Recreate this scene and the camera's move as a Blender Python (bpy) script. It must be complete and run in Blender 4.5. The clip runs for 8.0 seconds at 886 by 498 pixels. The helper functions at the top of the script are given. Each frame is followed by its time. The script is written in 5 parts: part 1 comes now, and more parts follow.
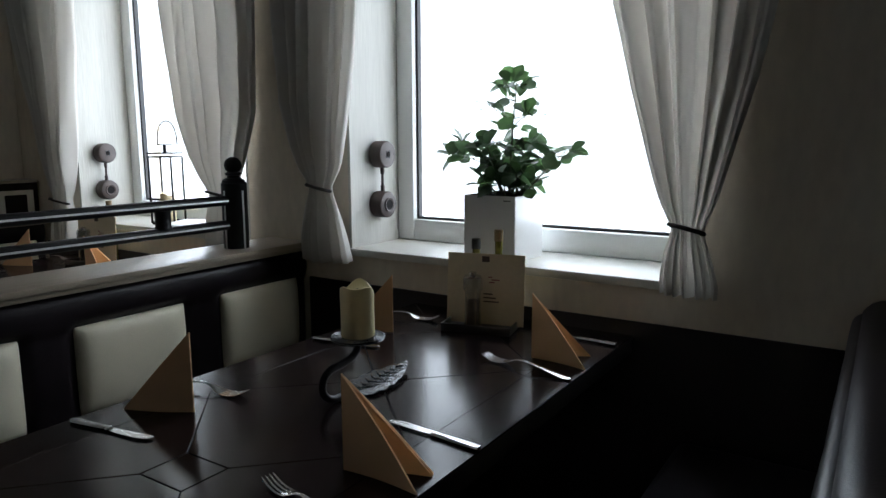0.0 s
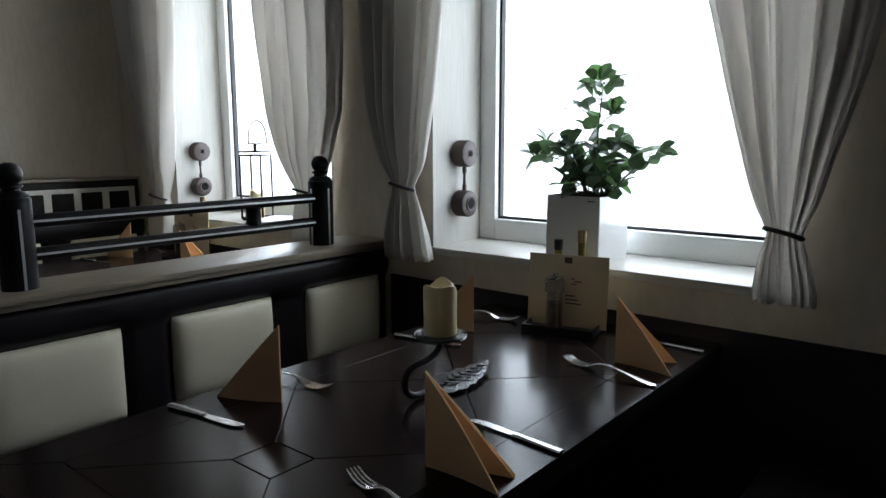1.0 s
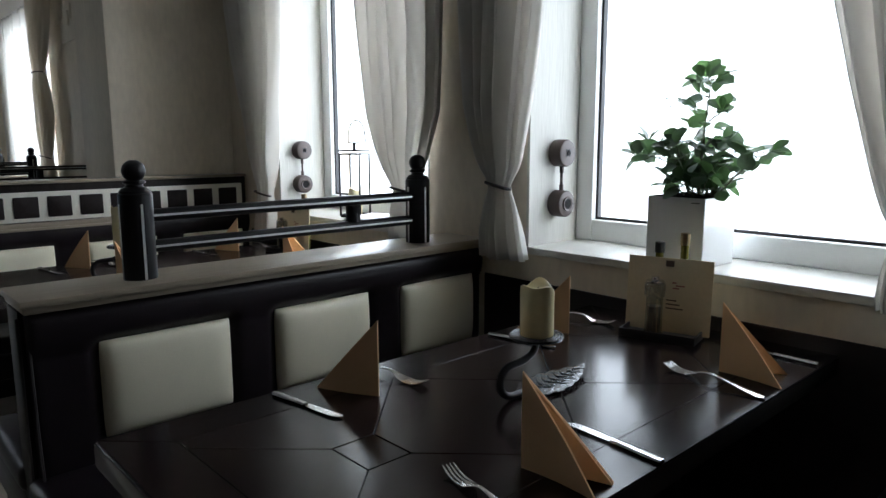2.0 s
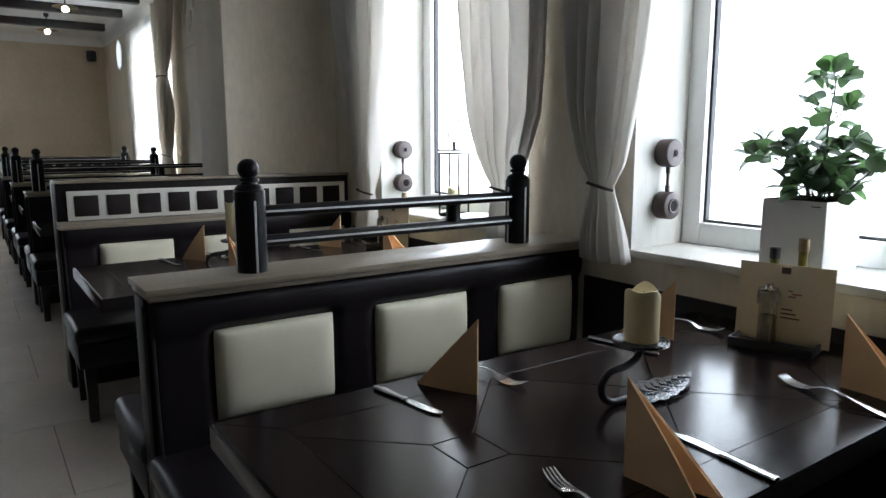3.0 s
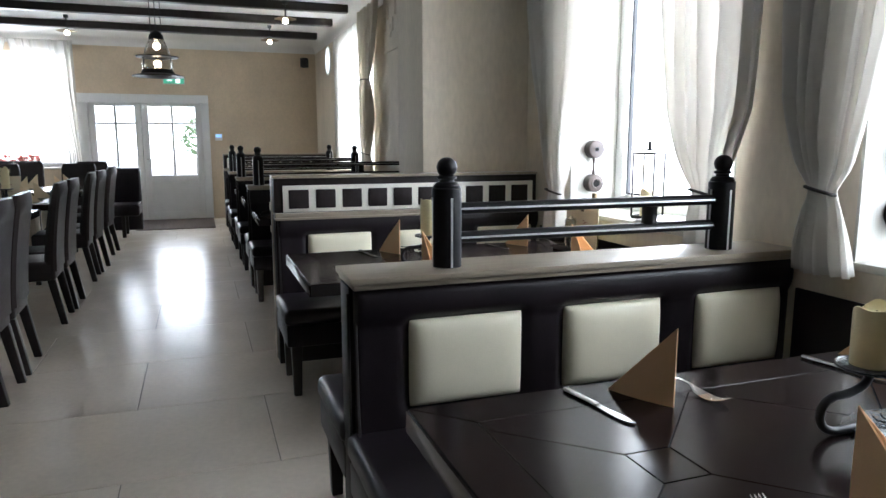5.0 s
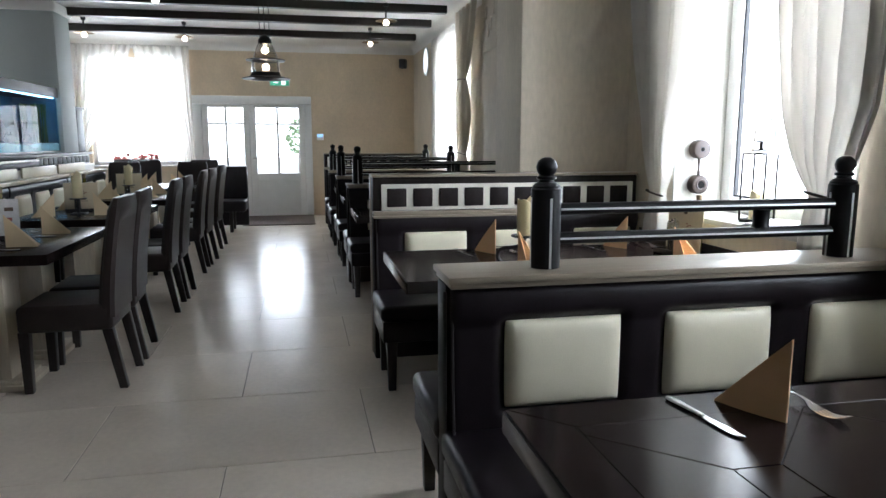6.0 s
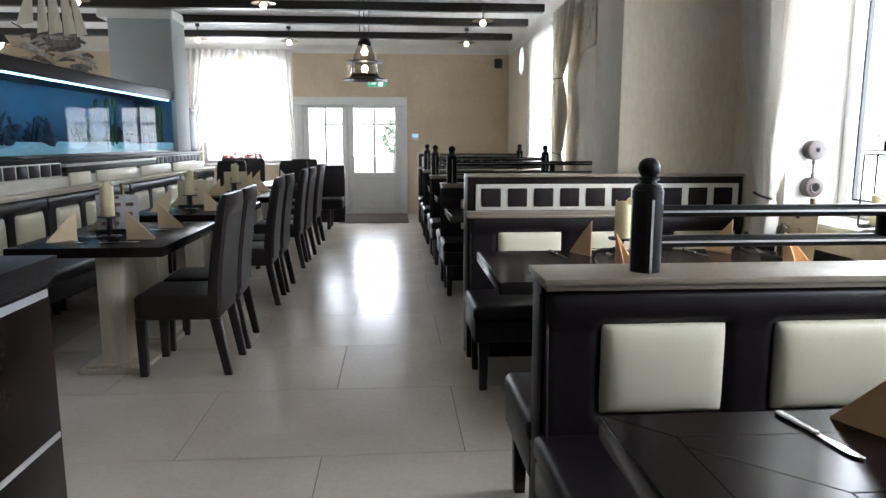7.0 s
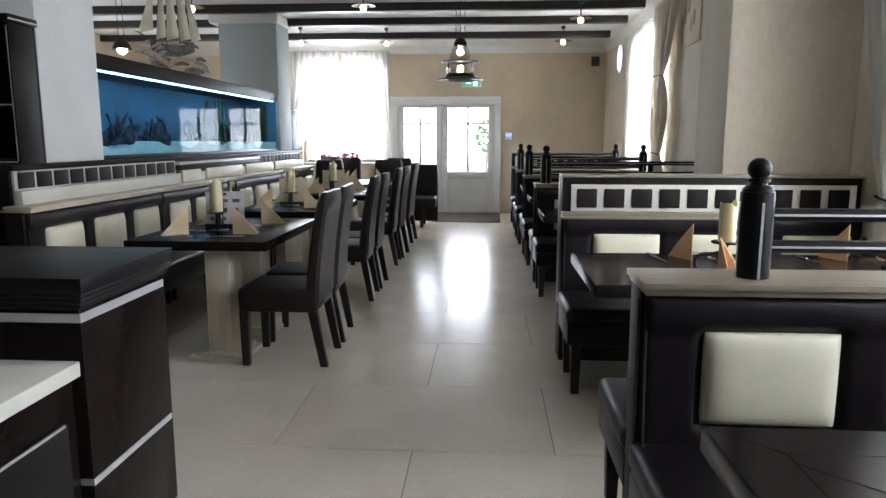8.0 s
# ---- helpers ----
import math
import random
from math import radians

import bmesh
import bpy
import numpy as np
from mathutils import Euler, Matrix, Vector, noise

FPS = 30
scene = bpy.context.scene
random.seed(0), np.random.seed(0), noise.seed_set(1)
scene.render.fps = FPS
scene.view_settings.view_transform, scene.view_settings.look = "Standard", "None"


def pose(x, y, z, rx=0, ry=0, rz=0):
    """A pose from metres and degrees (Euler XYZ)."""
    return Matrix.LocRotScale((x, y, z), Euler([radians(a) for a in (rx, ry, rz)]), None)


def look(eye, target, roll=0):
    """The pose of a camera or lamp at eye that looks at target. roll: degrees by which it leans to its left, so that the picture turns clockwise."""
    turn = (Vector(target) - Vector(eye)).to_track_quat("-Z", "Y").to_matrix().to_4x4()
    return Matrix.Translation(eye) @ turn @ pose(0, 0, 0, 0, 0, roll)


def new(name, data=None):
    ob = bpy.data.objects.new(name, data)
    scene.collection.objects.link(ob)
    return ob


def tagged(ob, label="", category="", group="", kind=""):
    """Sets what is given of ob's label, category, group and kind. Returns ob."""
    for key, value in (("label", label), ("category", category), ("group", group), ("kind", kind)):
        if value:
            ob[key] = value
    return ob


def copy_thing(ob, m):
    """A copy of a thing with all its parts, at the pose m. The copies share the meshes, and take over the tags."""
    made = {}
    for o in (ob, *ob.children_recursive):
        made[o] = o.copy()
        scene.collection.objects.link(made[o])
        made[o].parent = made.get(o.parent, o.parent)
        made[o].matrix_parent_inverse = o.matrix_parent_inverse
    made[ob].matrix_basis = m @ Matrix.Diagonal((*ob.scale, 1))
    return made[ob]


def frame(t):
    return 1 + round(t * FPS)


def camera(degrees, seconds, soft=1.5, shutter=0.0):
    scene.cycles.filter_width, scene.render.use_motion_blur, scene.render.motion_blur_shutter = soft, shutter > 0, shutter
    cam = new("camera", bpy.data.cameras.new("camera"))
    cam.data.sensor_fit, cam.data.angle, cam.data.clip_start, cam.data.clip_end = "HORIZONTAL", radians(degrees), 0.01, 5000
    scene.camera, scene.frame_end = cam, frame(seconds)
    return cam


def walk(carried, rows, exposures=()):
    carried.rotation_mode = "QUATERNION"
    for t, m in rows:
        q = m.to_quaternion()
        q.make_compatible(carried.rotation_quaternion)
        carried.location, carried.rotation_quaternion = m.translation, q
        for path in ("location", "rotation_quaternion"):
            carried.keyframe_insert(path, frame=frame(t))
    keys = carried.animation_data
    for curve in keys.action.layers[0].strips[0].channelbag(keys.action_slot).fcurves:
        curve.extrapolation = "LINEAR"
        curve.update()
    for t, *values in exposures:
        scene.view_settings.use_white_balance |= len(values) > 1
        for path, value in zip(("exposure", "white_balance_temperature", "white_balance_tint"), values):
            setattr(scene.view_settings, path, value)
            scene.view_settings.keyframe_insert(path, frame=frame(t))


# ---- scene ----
cam = camera(66.0, 8.0, soft=1.45)
ROWS = [
    (0.0, 0.0000, 0.0000, 1.3334, 33.08, -8.86, 0.22),
    (0.5, -0.0075, -0.0040, 1.3334, 35.03, -8.90, 0.13),
    (1.0, -0.0146, -0.0088, 1.3334, 39.57, -8.89, 0.12),
    (1.5, -0.0213, -0.0142, 1.3334, 43.40, -8.92, 0.11),
    (3.0, -0.0390, -0.0336, 1.3334, 55.22, -8.96, 0.08),
    (3.5, -0.0440, -0.0410, 1.3334, 58.97, -8.97, 0.06),
    (4.0, -0.0486, -0.0486, 1.3334, 62.90, -8.98, 0.03),
    (4.5, -0.0526, -0.0564, 1.3334, 66.59, -8.99, 0.02),
    (6.0, -0.0618, -0.0805, 1.3334, 78.27, -9.03, 0.01),
    (6.5, -0.0638, -0.0885, 1.3334, 81.96, -9.04, -0.01),
    (7.0, -0.0652, -0.0963, 1.3334, 85.96, -9.04, -0.02),
    (7.5, -0.0660, -0.1039, 1.3334, 89.65, -9.06, -0.03),
    (8.0, -0.0662, -0.1112, 1.3334, 93.62, -9.09, -0.03),
]
EXPOSURES = [(0.0, -1.3, 5840, 8), (1.0, -1.22, 5840, 8), (1.7, -1.02, 5840, 8), (3.0, -0.5, 5840, 9), (3.5, -0.05, 5820, 9), (4.0, 0.22, 5820, 10), (4.7, 0.31, 5840, 10), (6.0, 0.16, 5860, 10), (6.5, 0.22, 5880, 10), (7.0, 0.38, 5950, 11), (8.0, 0.54, 5980, 11)]
walk(cam, [(t, pose(x, y, z, 90 + pitch, roll, yaw)) for t, x, y, z, yaw, pitch, roll in ROWS], EXPOSURES)

# ---- light ----
world = bpy.data.worlds.new("overcast_sky")
scene.world = world
world.use_nodes = True
wn = world.node_tree.nodes
sky = wn.new("ShaderNodeTexSky")
sky.sky_type, sky.sun_disc = "NISHITA", False
sky.sun_elevation, sky.sun_rotation = radians(50), radians(200)
wn["Background"].inputs["Strength"].default_value = 0.15
world.node_tree.links.new(sky.outputs[0], wn["Background"].inputs["Color"])


def window_light(name, m, w, h, power, color=(0.93, 0.97, 1.0)):
    """Daylight of the overcast sky, standing in a window's opening."""
    lamp = bpy.data.lights.new(name, "AREA")
    lamp.shape, lamp.size, lamp.size_y, lamp.energy, lamp.color = "RECTANGLE", w, h, power, color
    ob = new(name, lamp)
    ob.matrix_world = m
    return ob


TO_MINUS_Y, TO_PLUS_X = (-90, 0, 0), (0, -90, 0)
WALL_Y, GLASS_Y, SILL_Z, WIN_TOP = 1.98, 2.31, 0.935, 2.45
window_light("daylight_window_near", pose(-1.08, 2.38, 1.7, *TO_MINUS_Y), 1.4, 1.6, 54)
window_light("daylight_window_second", pose(-2.93, 2.5, 1.7, *TO_MINUS_Y), 1.4, 1.7, 82)
window_light("daylight_window_far", pose(-9.2, 2.5, 1.8, *TO_MINUS_Y), 1.8, 1.9, 110)
window_light("daylight_window_back", pose(-12.95, -2.75, 1.82, *TO_PLUS_X), 1.8, 1.5, 95)
window_light("daylight_door", pose(-12.95, -0.87, 1.3, *TO_PLUS_X), 1.2, 1.9, 24)
# Added fill light on the aquarium side; its window is unseen and assumed.
window_light("daylight_fill_side", pose(-9.0, -6.45, 1.7, 90, 0, 0), 2.6, 1.6, 30)
sun = new("sun", bpy.data.lights.new("sun", "SUN"))
sun.data.energy, sun.data.angle, sun.data.color = 4.5, radians(10), (1.0, 0.97, 0.92)
sun.matrix_world = look((20, 4, 24), (0, 0, 0))


# ---- materials ----
def surface(name, color, rough=0.5, metal=0.0, vary=0.12, scale=6.0, grain=120.0, bump=0.08, coat=0.0, stretch=(1, 1, 1), spec=0.5, random_tint=0.0):
    """A material with broad stains, fine grain and slight relief, all in object space."""
    m = bpy.data.materials.new(name)
    m.use_nodes = True
    nt = m.node_tree
    n, l = nt.nodes, nt.links
    b = n["Principled BSDF"]
    b.inputs["Metallic"].default_value = metal
    b.inputs["Coat Weight"].default_value = coat
    b.inputs["Coat Roughness"].default_value = 0.12
    b.inputs["Specular IOR Level"].default_value = spec
    tc, mp = n.new("ShaderNodeTexCoord"), n.new("ShaderNodeMapping")
    mp.inputs["Scale"].default_value = stretch
    l.new(tc.outputs["Object"], mp.inputs["Vector"])
    big, fine = n.new("ShaderNodeTexNoise"), n.new("ShaderNodeTexNoise")
    big.inputs["Scale"].default_value, fine.inputs["Scale"].default_value = scale, grain
    big.inputs["Detail"].default_value, fine.inputs["Detail"].default_value = 5, 3
    for t in (big, fine):
        l.new(mp.outputs[0], t.inputs["Vector"])
    ramp = n.new("ShaderNodeMapRange")
    ramp.inputs["From Min"].default_value, ramp.inputs["From Max"].default_value = 0.3, 0.7
    ramp.inputs["To Min"].default_value, ramp.inputs["To Max"].default_value = 1 - vary, 1 + vary
    l.new(big.outputs["Fac"], ramp.inputs["Value"])
    ramp2 = n.new("ShaderNodeMapRange")
    ramp2.inputs["From Min"].default_value, ramp2.inputs["From Max"].default_value = 0.3, 0.7
    ramp2.inputs["To Min"].default_value, ramp2.inputs["To Max"].default_value = 1 - vary * 0.5, 1 + vary * 0.5
    l.new(fine.outputs["Fac"], ramp2.inputs["Value"])
    mul = n.new("ShaderNodeMath")
    mul.operation = "MULTIPLY"
    l.new(ramp.outputs[0], mul.inputs[0]), l.new(ramp2.outputs[0], mul.inputs[1])
    value = mul
    if random_tint:
        oi, rr, m2 = n.new("ShaderNodeObjectInfo"), n.new("ShaderNodeMapRange"), n.new("ShaderNodeMath")
        rr.inputs["To Min"].default_value, rr.inputs["To Max"].default_value = 1 - random_tint, 1 + random_tint
        m2.operation = "MULTIPLY"
        l.new(oi.outputs["Random"], rr.inputs["Value"])
        l.new(rr.outputs[0], m2.inputs[0]), l.new(mul.outputs[0], m2.inputs[1])
        value = m2
    mix = n.new("ShaderNodeMix")
    mix.data_type, mix.blend_type = "RGBA", "MULTIPLY"
    mix.inputs["Factor"].default_value = 1.0
    mix.inputs[6].default_value = (*color, 1)
    comb = n.new("ShaderNodeCombineColor")
    for i in range(3):
        l.new(value.outputs[0], comb.inputs[i])
    l.new(comb.outputs[0], mix.inputs[7])
    l.new(mix.outputs[2], b.inputs["Base Color"])
    rg = n.new("ShaderNodeMapRange")
    rg.inputs["From Min"].default_value, rg.inputs["From Max"].default_value = 0.3, 0.7
    rg.inputs["To Min"].default_value, rg.inputs["To Max"].default_value = rough * 0.93, min(1, rough * 1.07)
    l.new(big.outputs["Fac"], rg.inputs["Value"])
    l.new(rg.outputs[0], b.inputs["Roughness"])
    if bump:
        bp = n.new("ShaderNodeBump")
        bp.inputs["Strength"].default_value, bp.inputs["Distance"].default_value = bump, 0.004
        l.new(fine.outputs["Fac"], bp.inputs["Height"])
        l.new(bp.outputs[0], b.inputs["Normal"])
    return m


def glowing(name, color, strength):
    m = bpy.data.materials.new(name)
    m.use_nodes = True
    b = m.node_tree.nodes["Principled BSDF"]
    b.inputs["Base Color"].default_value = (*color, 1)
    b.inputs["Emission Color"].default_value = (*color, 1)
    b.inputs["Emission Strength"].default_value = strength
    return m


def pane_glass(name, color=(1, 1, 1), gloss=0.02, shine=1.0):
    """Thin clear glass: straight through, with a reflection that grows at grazing angles."""
    m = bpy.data.materials.new(name)
    m.use_nodes = True
    n, l = m.node_tree.nodes, m.node_tree.links
    n.remove(n["Principled BSDF"])
    tr, gl, mx = n.new("ShaderNodeBsdfTransparent"), n.new("ShaderNodeBsdfGlossy"), n.new("ShaderNodeMixShader")
    tr.inputs[0].default_value = (*color, 1)
    gl.inputs["Roughness"].default_value = gloss
    lw, pw, sc = n.new("ShaderNodeLayerWeight"), n.new("ShaderNodeMath"), n.new("ShaderNodeMath")
    lw.inputs["Blend"].default_value = 0.5
    pw.operation, sc.operation = "POWER", "MULTIPLY_ADD"
    pw.inputs[1].default_value, sc.inputs[1].default_value, sc.inputs[2].default_value = 4.5, 0.9 * shine, 0.04 * shine
    l.new(lw.outputs["Facing"], pw.inputs[0]), l.new(pw.outputs[0], sc.inputs[0]), l.new(sc.outputs[0], mx.inputs[0])
    l.new(tr.outputs[0], mx.inputs[1]), l.new(gl.outputs[0], mx.inputs[2])
    l.new(mx.outputs[0], n["Material Output"].inputs[0])
    return m


def cloth(name, color, through_color, share, clear=0.0):
    """Thin woven cloth that lets light through."""
    m = bpy.data.materials.new(name)
    m.use_nodes = True
    n, l = m.node_tree.nodes, m.node_tree.links
    n.remove(n["Principled BSDF"])
    d, t, mx = n.new("ShaderNodeBsdfDiffuse"), n.new("ShaderNodeBsdfTranslucent"), n.new("ShaderNodeMixShader")
    tc, wv = n.new("ShaderNodeTexCoord"), n.new("ShaderNodeTexNoise")
    wv.inputs["Scale"].default_value = 900
    l.new(tc.outputs["Object"], wv.inputs["Vector"])
    bp = n.new("ShaderNodeBump")
    bp.inputs["Strength"].default_value, bp.inputs["Distance"].default_value = 0.15, 0.001
    l.new(wv.outputs["Fac"], bp.inputs["Height"])
    l.new(bp.outputs[0], d.inputs["Normal"])
    d.inputs[0].default_value, t.inputs[0].default_value = (*color, 1), (*through_color, 1)
    mx.inputs[0].default_value = share
    l.new(d.outputs[0], mx.inputs[1]), l.new(t.outputs[0], mx.inputs[2])
    last = mx
    if clear:
        tp, m2 = n.new("ShaderNodeBsdfTransparent"), n.new("ShaderNodeMixShader")
        m2.inputs[0].default_value = clear
        l.new(mx.outputs[0], m2.inputs[1]), l.new(tp.outputs[0], m2.inputs[2])
        last = m2
    l.new(last.outputs[0], n["Material Output"].inputs[0])
    return m


WINDOW_PLASTER = surface("grey_beige_limewash_plaster", (0.68, 0.605, 0.49), 0.72, vary=0.1, scale=1.9, grain=30, bump=0.1, stretch=(1.3, 1.3, 0.5), spec=0.3)
PLASTER = surface("beige_textured_plaster", (0.68, 0.565, 0.415), 0.72, vary=0.09, scale=1.7, grain=34, bump=0.1, stretch=(1, 1, 0.8), spec=0.3)
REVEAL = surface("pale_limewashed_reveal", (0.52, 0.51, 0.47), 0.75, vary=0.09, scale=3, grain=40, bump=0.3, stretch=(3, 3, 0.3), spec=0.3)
WHITE_WALL = surface("white_plaster", (0.81, 0.8, 0.78), 0.7, vary=0.04, scale=2, grain=60, bump=0.12)
# Far pillar's plaster, with the bluish shade of its front put into the colour.
PILLAR_SHADE = surface("blue_grey_shaded_plaster", (0.48, 0.525, 0.53), 0.7, vary=0.04, scale=2, grain=60, bump=0.12)
CEILING = surface("white_ceiling_paint", (0.8, 0.79, 0.76), 0.8, vary=0.03, scale=1.2, grain=50, bump=0.1)
LEATHER = surface("dark_brown_leather", (0.0125, 0.009, 0.0108), 0.37, vary=0.3, scale=5, grain=260, bump=0.16, spec=0.27)
CHAIR_LEATHER = surface("matt_dark_brown_leather", (0.021, 0.0145, 0.0125), 0.48, vary=0.25, scale=6, grain=240, bump=0.16, spec=0.3)
PIPING = surface("worn_leather_piping", (0.03, 0.026, 0.026), 0.4, vary=0.2, scale=20, grain=200, bump=0.1)
CREAM = surface("cream_leather", (0.77, 0.71, 0.545), 0.42, vary=0.04, scale=6, grain=240, bump=0.12)
WENGE = surface("dark_stained_wood", (0.016, 0.011, 0.0095), 0.36, vary=0.3, scale=5, grain=60, bump=0.1, stretch=(1, 8, 1), coat=0.15)
TABLE_WOOD = surface("dark_lacquered_table_wood", (0.0125, 0.0076, 0.0073), 0.18, vary=0.3, scale=7, grain=70, bump=0.03, stretch=(6, 1, 1), spec=0.19, random_tint=0.3)
TABLE_GROOVE = surface("table_groove", (0.012, 0.008, 0.007), 0.6, bump=0)
BLACK_WOOD = surface("black_lacquered_wood", (0.0085, 0.0075, 0.008), 0.4, vary=0.2, scale=8, grain=50, bump=0.03, spec=0.22)
DINING_WOOD = surface("dark_satin_tabletop", (0.013, 0.0085, 0.0075), 0.24, vary=0.3, scale=6, grain=70, bump=0.03, stretch=(1, 6, 1), spec=0.1)
OAK = surface("grey_oak_veneer", (0.3, 0.252, 0.19), 0.36, vary=0.14, scale=5, grain=60, bump=0.05, stretch=(8, 1, 8), spec=0.35)
STEEL = surface("brushed_steel", (0.62, 0.62, 0.62), 0.22, metal=1.0, vary=0.05, scale=10, grain=150, bump=0.03)
IRON = surface("black_wrought_iron", (0.018, 0.017, 0.018), 0.42, metal=0.3, vary=0.2, scale=20, grain=120, bump=0.2)
PEWTER = surface("silver_leaf_cast_metal", (0.13, 0.13, 0.135), 0.25, metal=0.9, vary=0.4, scale=60, grain=110, bump=0.6)
ALUMINIUM = surface("matt_silver_inlay", (0.7, 0.7, 0.7), 0.35, metal=0.6, vary=0.05, bump=0)
TILE = surface("polished_cream_stone_tile", (0.71, 0.625, 0.525), 0.23, vary=0.07, scale=2.2, grain=34, bump=0.01, random_tint=0.035, spec=0.5)
GROUT = surface("grey_grout", (0.23, 0.21, 0.18), 0.8, vary=0.1, bump=0.1)
PVC = surface("white_window_frame", (0.82, 0.83, 0.82), 0.3, vary=0.02, scale=4, grain=90, bump=0.02)
SILL = surface("white_stone_sill", (0.62, 0.6, 0.55), 0.35, vary=0.05, scale=5, grain=60, bump=0.02)
GASKET = surface("black_rubber_gasket", (0.02, 0.02, 0.022), 0.6, bump=0)
GLASS = pane_glass("window_glass")
CURTAIN = cloth("white_voile", (0.8, 0.77, 0.725), (0.72, 0.695, 0.655), 0.4, clear=0.04)
SHEER = cloth("sheer_net_curtain", (0.8, 0.79, 0.76), (0.85, 0.84, 0.82), 0.6, clear=0.25)
GREY_CURTAIN = cloth("grey_beige_curtain", (0.8, 0.75, 0.67), (0.78, 0.73, 0.65), 0.5)
CORD = surface("dark_brown_cord", (0.03, 0.022, 0.02), 0.7, grain=300, bump=0.3)
WAX = surface("ivory_wax", (0.8, 0.69, 0.41), 0.4, vary=0.05, scale=12, grain=60, bump=0.05)
NAPKIN = surface("apricot_paper_napkin", (0.86, 0.55, 0.3), 0.85, vary=0.04, scale=8, grain=400, bump=0.15, spec=0.2)
NAPKIN_PALE = surface("pale_apricot_paper_napkin", (0.84, 0.66, 0.42), 0.85, vary=0.04, scale=8, grain=400, bump=0.15, spec=0.2)
PAPER = surface("cream_menu_card", (0.72, 0.61, 0.42), 0.55, vary=0.06, scale=4, grain=90, bump=0.02)
PAPER_GREY = surface("printed_grey_menu_card", (0.62, 0.6, 0.6), 0.5, vary=0.12, scale=20, grain=90, bump=0)
INK = surface("brown_print", (0.12, 0.08, 0.06), 0.7, bump=0)
RED_INK = surface("red_print", (0.36, 0.13, 0.11), 0.7, bump=0)
PLASTIC = surface("black_plastic_tray", (0.014, 0.014, 0.015), 0.35, bump=0.05)
CLEAR = pane_glass("clear_glass", (0.68, 0.7, 0.69), 0.05, 3.5)
PEPPER = surface("dark_peppercorns", (0.05, 0.04, 0.035), 0.8, vary=0.5, scale=160, grain=300, bump=0.6)
OIL = surface("olive_oil_bottle_glass", (0.16, 0.14, 0.03), 0.12, bump=0)
CERAMIC = surface("brown_glazed_insulator", (0.046, 0.028, 0.0235), 0.5, vary=0.1, scale=12, grain=90, bump=0.05)
# Near-black colour that stands in for shade inside the insulators' bores.
BORE_SHADE = surface("insulator_bore_shade", (0.006, 0.005, 0.005), 0.7, bump=0, spec=0.1)
POT = surface("white_glazed_planter", (0.8, 0.8, 0.8), 0.2, vary=0.02, bump=0.02)
SOIL = surface("dark_potting_soil", (0.03, 0.024, 0.018), 0.95, vary=0.4, scale=60, grain=200, bump=0.8)
STEM = surface("green_brown_stem", (0.09, 0.1, 0.05), 0.6, vary=0.2, grain=100)
LEAF = surface("glossy_green_leaf", (0.125, 0.17, 0.12), 0.3, vary=0.3, scale=14, grain=80, bump=0.1, coat=0.3, random_tint=0.45)
LEAF_BACK = LEAF.node_tree.nodes.new("ShaderNodeBsdfTranslucent")
LEAF_BACK.inputs[0].default_value = (0.13, 0.24, 0.07, 1)
LEAF_MIX = LEAF.node_tree.nodes.new("ShaderNodeMixShader")
LEAF_MIX.inputs[0].default_value = 0.34
LEAF.node_tree.links.new(LEAF.node_tree.nodes["Principled BSDF"].outputs[0], LEAF_MIX.inputs[1])
LEAF.node_tree.links.new(LEAF_BACK.outputs[0], LEAF_MIX.inputs[2])
LEAF.node_tree.links.new(LEAF_MIX.outputs[0], LEAF.node_tree.nodes["Material Output"].inputs[0])
TILE_DARK = surface("dark_brown_panel_square", (0.018, 0.013, 0.0125), 0.55, vary=0.25, scale=9, grain=80, bump=0.05, spec=0.15)
CREAM_OAK = surface("pale_cream_oak", (0.6, 0.52, 0.4), 0.42, vary=0.1, scale=5, grain=60, bump=0.04, stretch=(8, 8, 1), spec=0.35)
CREAM_PAINT = surface("cream_painted_wood", (0.68, 0.65, 0.57), 0.4, vary=0.04, bump=0.03)
FRAME_DARK = surface("dark_panel_frame", (0.0165, 0.012, 0.011), 0.5, vary=0.25, scale=8, grain=70, bump=0.05, stretch=(1, 5, 1), spec=0.17)
MAT_CLOTH = surface("brown_door_mat", (0.13, 0.1, 0.085), 0.95, vary=0.2, scale=30, grain=220, bump=0.6)
DOOR_PAINT = surface("grey_white_door_paint", (0.78, 0.78, 0.76), 0.4, vary=0.03, bump=0.03)
BULB = glowing("warm_bulb", (1.0, 0.83, 0.58), 14)
BRASS = surface("aged_brass_shade", (0.3, 0.22, 0.13), 0.35, metal=0.8, vary=0.15, bump=0.05)
TANK_BLUE = surface("blue_tank_backing", (0.028, 0.125, 0.235), 0.6, vary=0.25, scale=2.5, grain=12, bump=0.05)
SAND = surface("white_tank_sand", (0.75, 0.85, 0.85), 0.8, vary=0.1, scale=20, grain=200, bump=0.4)
TANK_LAMP = glowing("tank_lamp", (0.6, 0.83, 1.0), 12)
CORAL = surface("dark_reef_rock", (0.05, 0.06, 0.09), 0.9, vary=0.5, scale=14, grain=60, bump=0.9)
WEED = surface("teal_water_weed", (0.03, 0.15, 0.15), 0.7, vary=0.3, scale=20, grain=60, bump=0.3)
SAIL = surface("ivory_sailcloth", (0.82, 0.78, 0.68), 0.8, vary=0.07, scale=12, grain=200, bump=0.1)
DRIFTWOOD = surface("grey_driftwood", (0.2, 0.18, 0.16), 0.8, vary=0.4, scale=25, grain=80, bump=0.6)
